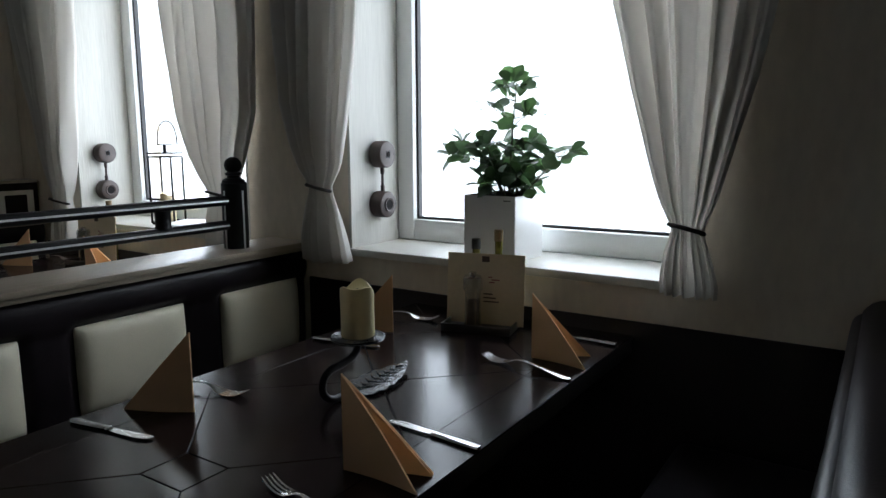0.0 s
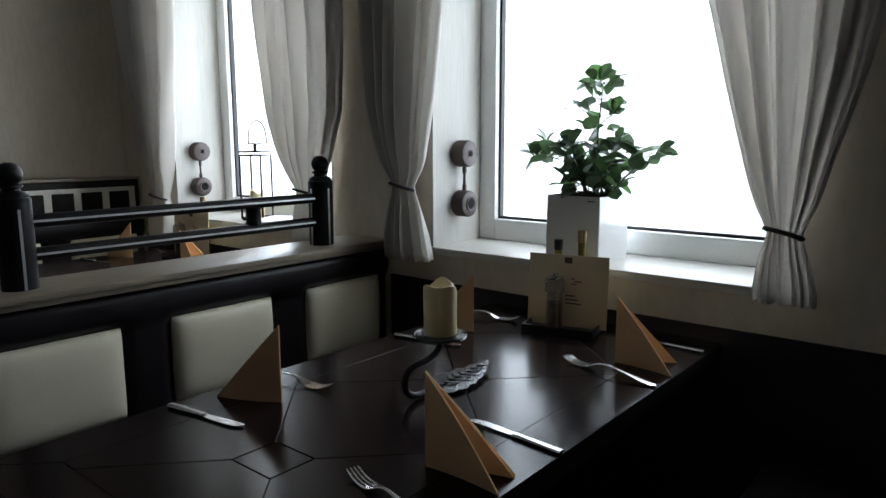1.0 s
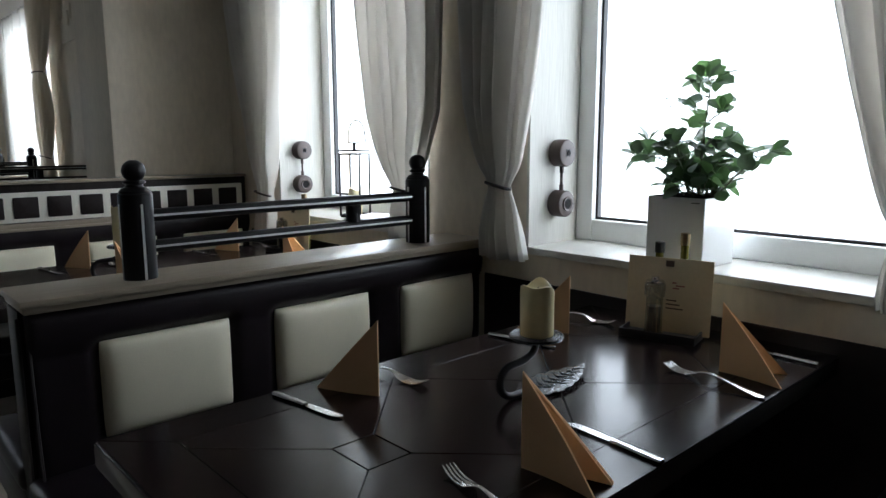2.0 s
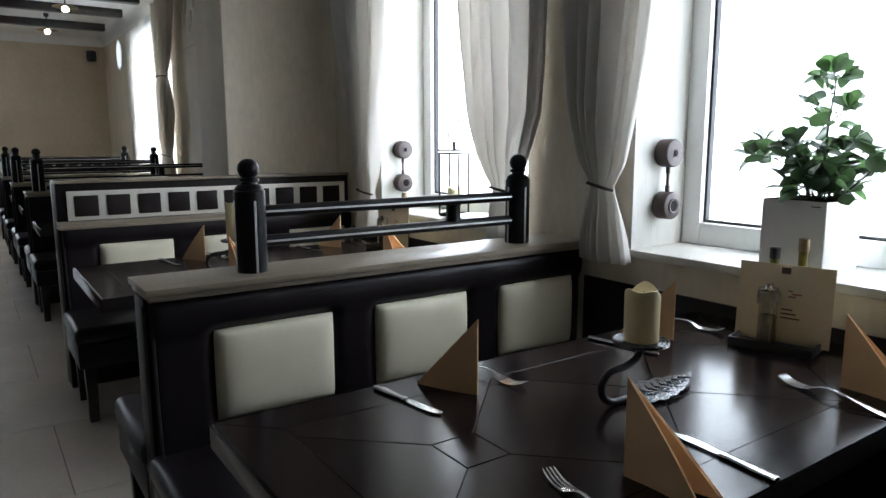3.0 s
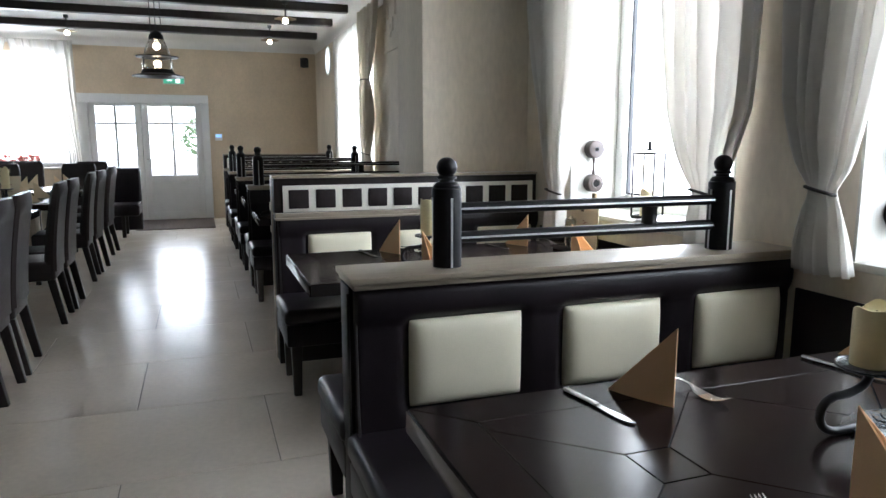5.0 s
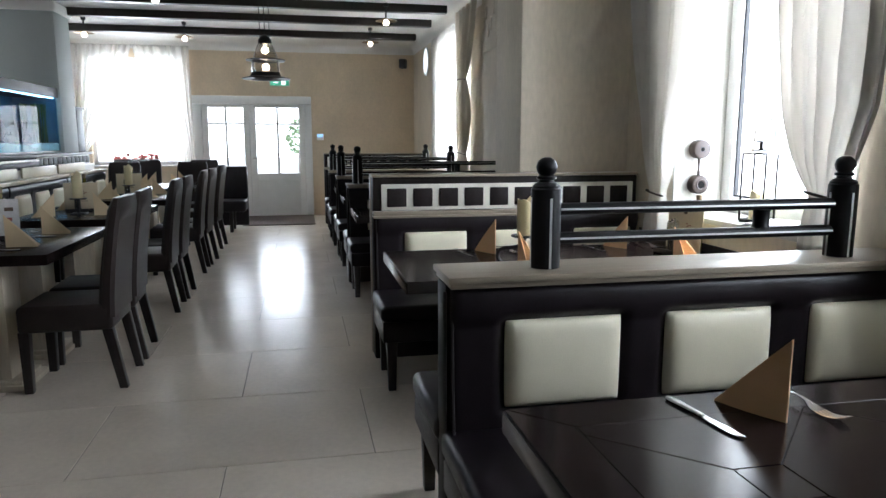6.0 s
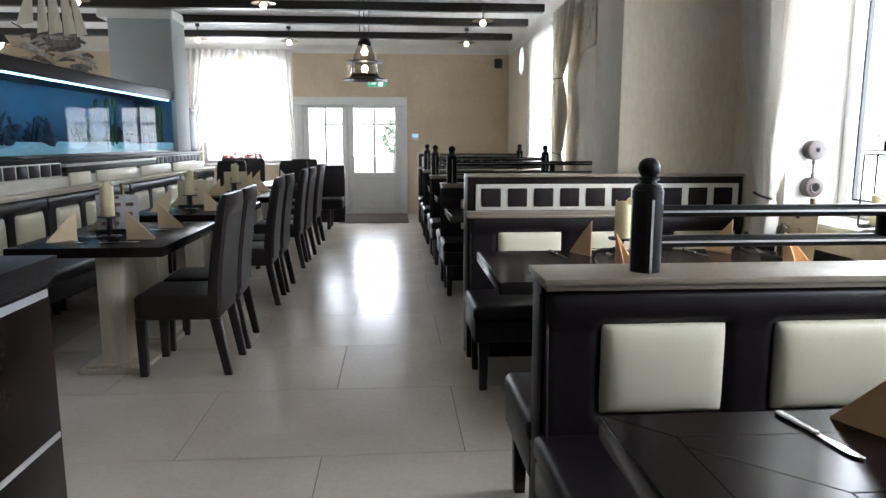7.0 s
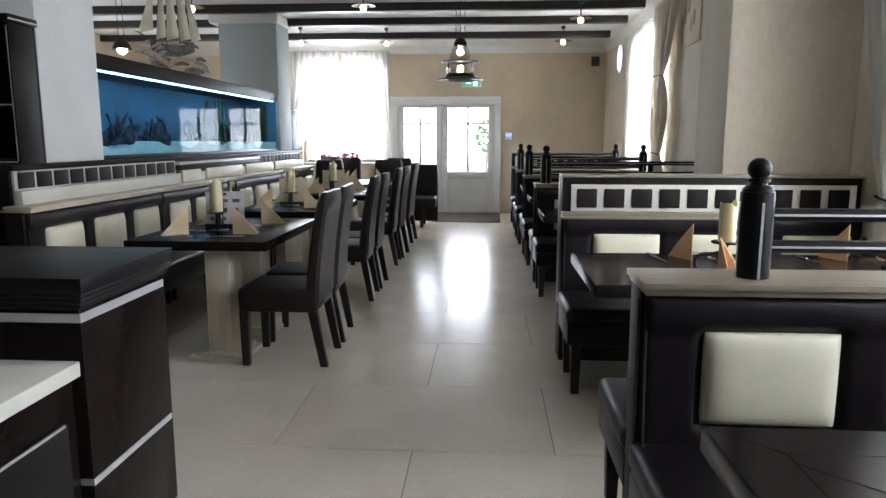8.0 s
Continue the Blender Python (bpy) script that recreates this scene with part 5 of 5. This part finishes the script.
part("window_frame", lathe([(0.198, 0.0), (0.225, 0.0), (0.225, 0.016), (0.198, 0.016), (0.198, 0.0)], 40), PVC, pl)
sm = thing("smoke_detector", pose(-9.0, -1.9, CEIL - 0.05), "white round smoke detector under the ceiling", "smoke detector")
part("case", lathe([(0, 0), (0.04, 0.0), (0.055, 0.02), (0.055, 0.05), (0, 0.05)], 24), PVC, sm)
rel = thing("wall_relief", pose(-7.45, WALL_Y - 0.001, 2.3), "pale plaster relief picture on the wall", "relief")
part("plaque", box(-0.3, 0.3, -0.02, 0, 0, 0.6, 0.008), WINDOW_PLASTER, rel)
for k in range(5):
    part("figure", lathe([(0, 0), (0.05, 0.0), (0.04, 0.015), (0, 0.02)], 14), WINDOW_PLASTER, rel).matrix_basis = pose(-0.2 + 0.1 * k, -0.02, 0.3 + 0.12 * math.sin(k * 2), 90) @ Matrix.Diagonal((0.7, 1.6, 1, 1))

# ---- aquarium side ----
PY = -2.92
solid("partition", box(-10.3, -3.93, -3.5, PY, 0, 1.15), FRAME_DARK, "dark wooden partition carrying the aquarium", "partition", "structure", smooth=False)
solid("partition_ledge", box(-10.32, -3.91, -3.52, PY + 0.045, 1.1505, 1.185, 0.004), FRAME_DARK, "dark wooden ledge on the partition", "trim", "structure")
solid("partition_board", box(-10.3, -3.95, PY + 0.0005, PY + 0.06, 0.945, 1.03, 0.004), CREAM_PAINT, "cream painted board behind the long bench", "trim", "structure")
for x0, x1 in ((-6.07, -3.95), (-10.25, -8.32)):
    pn = thing("square_panel", pose(x0, PY, 0), "cream frame with a row of dark square panels", "wall panel", "square panels")
    part("board", box(0, x1 - x0, 0.0005, 0.02, 1.031, 1.148, 0.003), CREAM_PAINT, pn)
    n = 12
    pitch = (x1 - x0 - 0.03) / n
    for k in range(n):
        part("square", box(0.015 + k * pitch + 0.012, 0.015 + (k + 1) * pitch - 0.012, 0.0205, 0.026, 1.042, 1.138, 0.003), TILE_DARK, pn)
for x0, x1 in ((-6.48, -6.08), (-7.6, -6.62), (-8.7, -7.73), (-9.8, -8.8)):
    pn = thing("cream_panel", pose(x0, PY, 0), "cream upholstered panel between dark frames", "wall panel", "cream panels")
    part("pad", box(0.0, x1 - x0, 0.0605, 0.085, 0.95, 1.06, 0.01, 3), CREAM, pn)
solid("partition_rail", box(-8.3, -6.09, PY + 0.0005, PY + 0.05, 1.061, 1.108, 0.004), FRAME_DARK, "dark rail over the cream panels", "trim", "structure")
solid("partition_strip", box(-8.3, -6.09, PY + 0.0005, PY + 0.056, 1.1085, 1.132, 0.003), CREAM_PAINT, "cream strip over the cream panels", "trim", "structure")
solid("pillar_near", box(-4.95, -4.288, -3.5, PY + 0.01, 1.186, CEIL, 0.01), WHITE_WALL, "white square pillar beside the aquarium", "pillar", "structure")
# Blue-grey all round in place of shade on the face towards the booths.
solid("pillar_far", box(-9.86, -9.3, -3.7, PY + 0.01, 1.186, CEIL, 0.01), PILLAR_SHADE, "square pillar coloured blue-grey for shade at the aquarium's end", "pillar", "structure")
solid("pillar_capital", box(-9.9, -9.26, -3.82, PY + 0.05, CEIL - 0.12, CEIL - 0.0005, 0.03, 3), CEILING, "white moulding round the pillar's top", "trim", "structure")

tank = thing("aquarium", pose(-9.295, -3.45, 1.1855), "long blue lit aquarium with white sand and dark hood", "aquarium")
TL, TD, TH = 4.34, 0.5, 0.66
part("base_frame", box(0, TL, 0, TD, 0, 0.03, 0.003), BLACK_WOOD, tank)
part("hood", box(-0.0, TL, -0.01, TD + 0.02, TH, TH + 0.11, 0.006), FRAME_DARK, tank, "dark hood")
part("backing", box(0, TL, 0.0, 0.012, 0.03, TH), TANK_BLUE, tank, "blue backing")
for x in (0.0, TL - 0.012):
    part("side_pane", box(x, x + 0.012, 0.012, TD - 0.014, 0.03, TH), TANK_BLUE, tank)
front = part("front_pane", bmesh_flip(sheet_xz(0, TL, TD, 0.03, TH)), pane_glass("tank_glass", (0.55, 0.82, 0.95), 0.0, 0.3), tank)
front.visible_shadow = False
part("light_tube", box(0.05, TL - 0.05, TD - 0.05, TD - 0.025, TH - 0.012, TH - 0.004, 0.002), TANK_LAMP, tank, "white light tube")
sd = bmesh.new()
bmesh.ops.create_grid(sd, x_segments=120, y_segments=8, size=0.5)
for v in sd.verts:
    x, y = (v.co.x + 0.5) * TL, 0.014 + (v.co.y + 0.5) * (TD - 0.03)
    v.co = (x, y, 0.098 + 0.022 * math.sin(x * 6) + 0.014 * math.sin(x * 13 + 1) + 0.05 * (TD - y) * 0.4)
edge = [e for e in sd.edges if e.is_boundary and all(v.co.y > TD - 0.02 for v in e.verts)]
skirt = bmesh.ops.extrude_edge_only(sd, edges=edge)["geom"]
for v in skirt:
    if isinstance(v, bmesh.types.BMVert):
        v.co.z = 0.031
part("sand", sd, SAND, tank, "white sand bed")
rng = random.Random(8)
for x in (0.55, 1.15, 2.0, 2.9, 3.55, 4.1):
    bm = bmesh.new()
    for k in range(22):
        bmesh.ops.create_icosphere(bm, subdivisions=2, radius=rng.uniform(0.02, 0.05), matrix=Matrix.Translation((x + rng.gauss(0, 0.08), rng.uniform(0.12, 0.34), 0.07 + min(0.2, abs(rng.gauss(0, 0.09))))))
    for k in range(26):
        # ragged branches on the rock
        bx, by, bz = x + rng.gauss(0, 0.07), rng.uniform(0.14, 0.32), 0.1 + rng.uniform(0, 0.12)
        top = bz + rng.uniform(0.06, 0.2)
        tube([(bx, by, bz), (bx + rng.uniform(-0.03, 0.03), by, (bz + top) / 2), (bx + rng.uniform(-0.07, 0.07), by + rng.uniform(-0.03, 0.03), top)], [0.014, 0.012, 0.006], 5, bm=bm)
    for v in bm.verts:
        v.co += 0.03 * Vector(noise.noise_vector(v.co * 16)) + 0.016 * Vector(noise.noise_vector(v.co * 50))
    part("rock", bm, CORAL if x != 2.0 else WEED, tank, "dark reef rock" if x != 2.0 else "teal water weed")
for x in (0.1, 0.2, 1.6):
    bm = bmesh.new()
    for k in range(9):
        bx, by = x + rng.uniform(-0.07, 0.07), rng.uniform(0.15, 0.4)
        tube(smooth_path([(bx, by, 0.05), (bx + rng.uniform(-0.04, 0.04), by, 0.22), (bx + rng.uniform(-0.06, 0.06), by, 0.4), (bx + rng.uniform(-0.05, 0.05), by, 0.58)], 5), 0.009, 5, bm=bm)
    part("water_plant", bm, HEDGE, tank, "green water plant")

ship = thing("model_ship", pose(-6.82, -3.2, 1.9565, 0, 0, -55) @ Matrix.Diagonal((0.68, 1.0, 1.42, 1)), "model sailing ship with ivory sails on driftwood", "model ship")
rng = random.Random(3)
part("base_board", box(-0.35, 0.35, -0.08, 0.08, 0.0, 0.03, 0.008), DRIFTWOOD, ship)
for k in range(34):
    x, z = rng.uniform(-0.4, 0.4), 0.02 + 0.2 * k / 33
    a = rng.uniform(-0.2, 0.2)
    L = rng.uniform(0.14, 0.3)
    y = rng.uniform(-0.1, 0.1)
    part("driftwood", tube(smooth_path([(x - L / 2, y, z - a * L / 2), (x, y + rng.uniform(-0.02, 0.02), z + 0.012), (x + L / 2, y, z + a * L / 2)], 4), [0.008, 0.011, 0.013, 0.014, 0.015, 0.014, 0.012, 0.009, 0.006], 6), PALE_DRIFT if k % 3 else DRIFTWOOD, ship)
hull = bmesh.new()
rows = []
for i in range(13):
    f = i / 12 * 2 - 1
    w = 0.07 * (1 - abs(f) ** 2.5) + 0.004
    d = 0.02 * f * f
    rows.append([hull.verts.new((0.3 * f, s * w * k, 0.13 + z * 0.7 + d * 2)) for s, k, z in ((-1, 1, 0.1), (-1, 0.8, 0.04), (0, 0, 0.0), (1, 0.8, 0.04), (1, 1, 0.1))])
for a, b in zip(rows, rows[1:]):
    for k in range(4):
        hull.faces.new((a[k], a[k + 1], b[k + 1], b[k]))
    hull.faces.new((a[4], a[0], b[0], b[4]))
part("hull", hull, DRIFTWOOD, ship)
for x, hgt, reach in ((-0.26, 0.4, -0.1), (-0.1, 0.46, -0.12), (0.08, 0.47, -0.13), (0.22, 0.42, -0.1)):
    rake = 0.3 * (x + 0.05)
    part("mast", tube([(x, 0, 0.2), (x - rake, 0, 0.2 + hgt)], 0.006, 6), WENGE, ship)
    sl = bmesh.new()
    g = []
    for i in range(9):
        f = i / 8
        wide = 1.15 * reach * (1 - f) ** 0.8 + 0.02 * (reach / abs(reach))
        g.append([sl.verts.new((x - rake * f + wide * j / 6, 0.012 + 0.035 * math.sin(math.pi * j / 6) * (1 - 0.6 * f), 0.235 + (hgt - 0.05) * f + 0.02 * (1 - f) * j / 6)) for j in range(7)])
    for a, b in zip(g, g[1:]):
        for j in range(6):
            sl.faces.new((a[j], a[j + 1], b[j + 1], b[j]))
    bmesh.ops.solidify(sl, geom=sl.faces[:], thickness=0.003)
    part("sail", sl, SAIL, ship)
jib = bmesh.new()
vs = [jib.verts.new(c) for c in ((0.23, 0, 0.6), (0.25, 0, 0.3), (0.46, 0, 0.27))]
jib.faces.new(vs)
bmesh.ops.solidify(jib, geom=jib.faces[:], thickness=0.003)
part("jib", jib, SAIL, ship)
part("bowsprit", tube([(0.3, 0, 0.24), (0.5, 0, 0.29)], 0.005, 6), WENGE, ship)

side = thing("dark_cupboard", pose(-10.29, -3.45, 1.1865), "dark wooden cupboard standing on the partition's end", "cupboard")
part("body", box(0, 0.4, 0.0, 0.5, 0, 0.56, 0.006), FRAME_DARK, side)
part("top_board", box(-0.02, 0.42, -0.02, 0.52, 0.5605, 0.585, 0.004), BLACK_WOOD, side)
fig = thing("table_lantern", pose(-10.1, -3.05, 1.7725), "small black lantern on the cupboard", "lantern")
part("body", lathe([(0, 0), (0.07, 0), (0.07, 0.02), (0.05, 0.03), (0.05, 0.12), (0.075, 0.13), (0.03, 0.19), (0, 0.2)], 16), GASKET, fig)

tower = thing("shelf_cabinet", pose(-4.284, -3.51, 1.1855), "dark wooden shelf cabinet with silver lines on the partition", "cabinet")
part("back_panel", box(0, 0.02, 0.0, 0.598, 0.0, 0.83, 0.003), FRAME_DARK, tower)
for y in (0.0, 0.578):
    part("side_panel", box(0.0205, 0.245, y, y + 0.02, 0.0, 0.83, 0.003), FRAME_DARK, tower)
part("cornice", box(0.0, 0.27, 0.0, 0.62, 0.8305, 0.875, 0.008), BLACK_WOOD, tower)
part("silver_line", box(0.0, 0.2715, 0.6205, 0.6225, 0.842, 0.85), ALUMINIUM, tower, "thin silver line")
for z in (0.0, 0.34):
    sh = part("shelf", box(0.021, 0.24, 0.021, 0.577, z, z + 0.03, 0.002), FRAME_DARK, tower)
    part("silver_line", box(0.2405, 0.2425, 0.021, 0.577, z + 0.01, z + 0.018), ALUMINIUM, sh, "thin silver line")
part("edge_line", box(0.2455, 0.2475, 0.583, 0.589, 0.02, 0.81), ALUMINIUM, tower, "thin silver line")
part("lower_line", box(0.355, 0.358, 0.0, 0.58, -0.28, -0.27), ALUMINIUM, tower, "thin silver line")

# Long bench under the aquarium
for k in range(4):
    lb = thing("wall_bench", pose(-3.84 - k * (LEN + 0.012), -2.84, 0, 0, 0, 90), "long dark leather wall bench with cream cushions", "bench", "wall benches")
    core(lb, 0.06)
    seat_side(lb, 1, 0.065)
    shelf(lb, -0.058, 0.115, CREAM_OAK)


def dining_table(m):
    t = thing("dining_table", m, "dark dining table on cream pedestals, laid with napkins", "table", "dining tables")
    part("tabletop", box(-0.58, 0.58, -0.415, 0.415, 0.705, 0.76, 0.003), DINING_WOOD, t)
    for x in (-0.28, 0.28):
        p = part("pedestal", box(x - 0.11, x + 0.11, -0.025, 0.125, 0.05, 0.704, 0.005), CREAM_OAK, t, "cream painted pedestal")
        part("foot_step", box(x - 0.145, x + 0.145, -0.105, 0.185, 0.03, 0.052, 0.004), CREAM_OAK, p)
        part("foot", box(x - 0.17, x + 0.17, -0.14, 0.22, 0.001, 0.031, 0.004), CREAM_OAK, p)
    return t


def chair(m):
    """A high-backed leather chair that faces -y."""
    c = thing("dining_chair", m, "high-backed dark leather dining chair with tapered legs", "chair", "dining chairs")
    bm = box(-0.215, 0.215, -0.44, 0.03, 0.33, 0.475, 0.025, 3)
    part("seat", bm, CHAIR_LEATHER, c)
    bm = bmesh.new()
    rings = []
    for i in range(11):
        f = i / 10
        z = 0.4 + 0.635 * f
        lean = 0.085 * f ** 1.5
        th = 0.04 - 0.008 * f
        w = 0.215 - 0.006 * f
        if i == 10:
            th, w = 0.02, 0.19
        pts = [(-w + 0.02, -th), (w - 0.02, -th), (w, -th * 0.5), (w, th * 0.5), (w - 0.02, th), (-w + 0.02, th), (-w, th * 0.5), (-w, -th * 0.5)]
        rings.append([bm.verts.new((x, y + lean, z)) for x, y in pts])
    for a, b in zip(rings, rings[1:]):
        for k in range(8):
            bm.faces.new((a[k], a[(k + 1) % 8], b[(k + 1) % 8], b[k]))
    bm.faces.new(rings[0]), bm.faces.new(rings[-1])
    part("backrest", bm, CHAIR_LEATHER, c)
    for x in (-0.185, 0.185):
        for y, dy in ((-0.41, 0.0), (0.0, 0.06)):
            bm = box(x - 0.027, x + 0.027, y - 0.027, y + 0.027, 0.001, 0.34, 0.004)
            for v in bm.verts:
                if v.co.z < 0.1:
                    v.co.x, v.co.y = x + (v.co.x - x) * 0.8, y + dy + (v.co.y - y) * 0.8
            part("leg", bm, WENGE, c)
    return c


dt = dining_table(pose(-4.4, -1.775, 0))
for x in (-6.05, -7.7, -9.35):
    copy_thing(dt, pose(x, -1.775, 0))
ch = chair(pose(-4.1, -1.12, 0))
for x in (-4.6, -5.78, -6.27, -7.42, -7.92, -9.05):
    copy_thing(ch, pose(x, -1.12 + 0.01 * math.sin(x * 7), 0, 0, 0, 3 * math.sin(x * 5)))
for x, y, a in ((-10.35, -2.5, 90), (-10.35, -1.6, 85), (-11.3, -2.4, 90), (-11.3, -1.55, 95)):
    copy_thing(ch, pose(x, y, 0, 0, 0, a))
eb = thing("end_bench", pose(-10.9, -1.3, 0), "short dark leather bench beside the door", "bench")
part("seat", box(0, 0.5, 0, 0.42, 0.3, 0.46, 0.03, 3), LEATHER, eb)
part("backrest", box(-0.1, 0.02, 0, 0.42, 0.05, 0.95, 0.025, 3), LEATHER, eb)
part("silver_line", box(0.02, 0.5, 0.4205, 0.4225, 0.47, 0.48), ALUMINIUM, eb)
for x in (0.02, 0.44):
    part("leg", box(x, x + 0.05, 0.18, 0.23, 0.001, 0.305, 0.003), WENGE, eb)

pale = []
for tx in (-4.4, -6.05, -7.7, -9.35):
    for dx in (-0.27, 0.27):
        pale.append(pose(tx + dx, -1.66, TT, 0, 0, 90))
        pale.append(pose(tx + dx + 0.02, -1.93, TT, 0, 0, -88))
lay(lambda: napkin(pale=True), pale)
lay(fork, [m @ pose(0.1, 0.1, 0, 0, 0, 175) for m in pale[:6]])
lay(knife, [m @ pose(0.12, -0.13, 0, 0, 0, 180) for m in pale[:6]])


def stand():
    s = thing("candle_stand", pose(0, 0, 0), "black iron candle stand with square foot", "candle stand", "candle stands")
    part("foot", box(-0.055, 0.055, -0.055, 0.055, 0.0, 0.012, 0.003), IRON, s)
    part("stem", lathe([(0.014, 0.012), (0.008, 0.03), (0.014, 0.06), (0.008, 0.09), (0.012, 0.12), (0, 0.12)], 16), IRON, s)
    part("plate", lathe([(0, 0.12), (0.06, 0.12), (0.065, 0.126), (0, 0.127)], 28), IRON, s)
    return s


stands = [pose(tx + 0.16, -1.8, TT) for tx in (-4.4, -6.05, -7.7)]
lay(stand, stands)
lay(lambda: candle(pose(0, 0, 0), 0.037, 0.19), [m @ pose(0, 0, 0.1275) for m in stands])
for i, tx in enumerate((-4.4, -6.05, -7.7)):
    menu_set(pose(tx - 0.1, -1.86, TT, 0, 0, 100), grey=i == 0)

# ---- service counter ----
sc = thing("service_counter", pose(-2.405, -1.9, 0), "dark wooden service counter with silver lines", "counter")
part("body", box(0.0, 0.515, 0.0, 0.635, 0.001, 0.855, 0.003), DINING_WOOD, sc)
for i, (z0, z1, o) in enumerate(((0.8555, 0.872, 0.008), (0.8725, 0.888, 0.014), (0.8885, 0.904, 0.02), (0.9045, 0.95, 0.026))):
    part("top_board", box(-o, 0.515 + o, -o, 0.635 + o, z0, z1, 0.003), BLACK_WOOD, sc)
for z, hgt in ((0.816, 0.026), (0.318, 0.02)):
    part("silver_line", box(0.015, 0.5155, 0.6355, 0.639, z, z + hgt), ALUMINIUM, sc, "broad silver line")
    part("silver_line", box(0.5155, 0.519, 0.0, 0.639, z, z + hgt), ALUMINIUM, sc, "broad silver line")
dr = thing("drawer_unit", pose(-1.884, -1.9, 0), "low dark drawer unit under a cream top", "cabinet")
part("body", box(0.0, 0.95, 0.0, 0.6, 0.001, 0.655, 0.003), DINING_WOOD, dr)
part("top_board", box(0.004, 0.97, -0.01, 0.63, 0.6605, 0.706, 0.004), CREAM_PAINT, dr, "cream top board")
for z0, z1 in ((0.04, 0.28), (0.3, 0.54)):
    d = part("drawer", box(0.06, 0.93, 0.6005, 0.615, z0, z1, 0.003), BLACK_WOOD, dr)
    part("handle", box(0.08, 0.9, 0.6155, 0.621, z1 - 0.004, z1 + 0.004, 0.001), ALUMINIUM, d, "long silver handle strip")

# ---- floor ----
solid("floor", box(X_BACK - 0.3, X_REAR, Y_LEFT, WALL_Y + 0.3, -0.06, -0.004), GROUT, "grey grout bed under the floor tiles", "floor", "structure", smooth=False)
floor_ob = bpy.data.objects["floor"]
TX, TY, gap = 0.795, 1.237, 0.004


def tile_mesh(w, d):
    return finish(prism([(gap / 2, gap / 2), (w - gap / 2, gap / 2), (w - gap / 2, d - gap / 2), (gap / 2, d - gap / 2)], -0.012, 0.0, 0.0012), "floor_tile", TILE, smooth=False)


whole = {}
for i in range(-9, 14):
    x1 = -2.84 - TX * (i - 1)
    x0 = x1 - TX
    if x1 < X_BACK + 0.02 or x0 > X_REAR - 0.02:
        continue
    off = 0.197 if i % 2 == 1 else -0.42
    for j in range(-7, 4):
        y0, y1 = off + TY * j, off + TY * (j + 1)
        if y1 < Y_LEFT + 0.02 or y0 > WALL_Y - 0.02:
            continue
        a0, a1, b0, b1 = max(x0, X_BACK), min(x1, X_REAR), max(y0, Y_LEFT), min(y1, WALL_Y)
        key = (round(a1 - a0, 3), round(b1 - b0, 3))
        if key not in whole:
            whole[key] = tile_mesh(*key)
        t = new("floor_tile", whole[key])
        t.parent = floor_ob
        t.location = (a0, b0, 0)
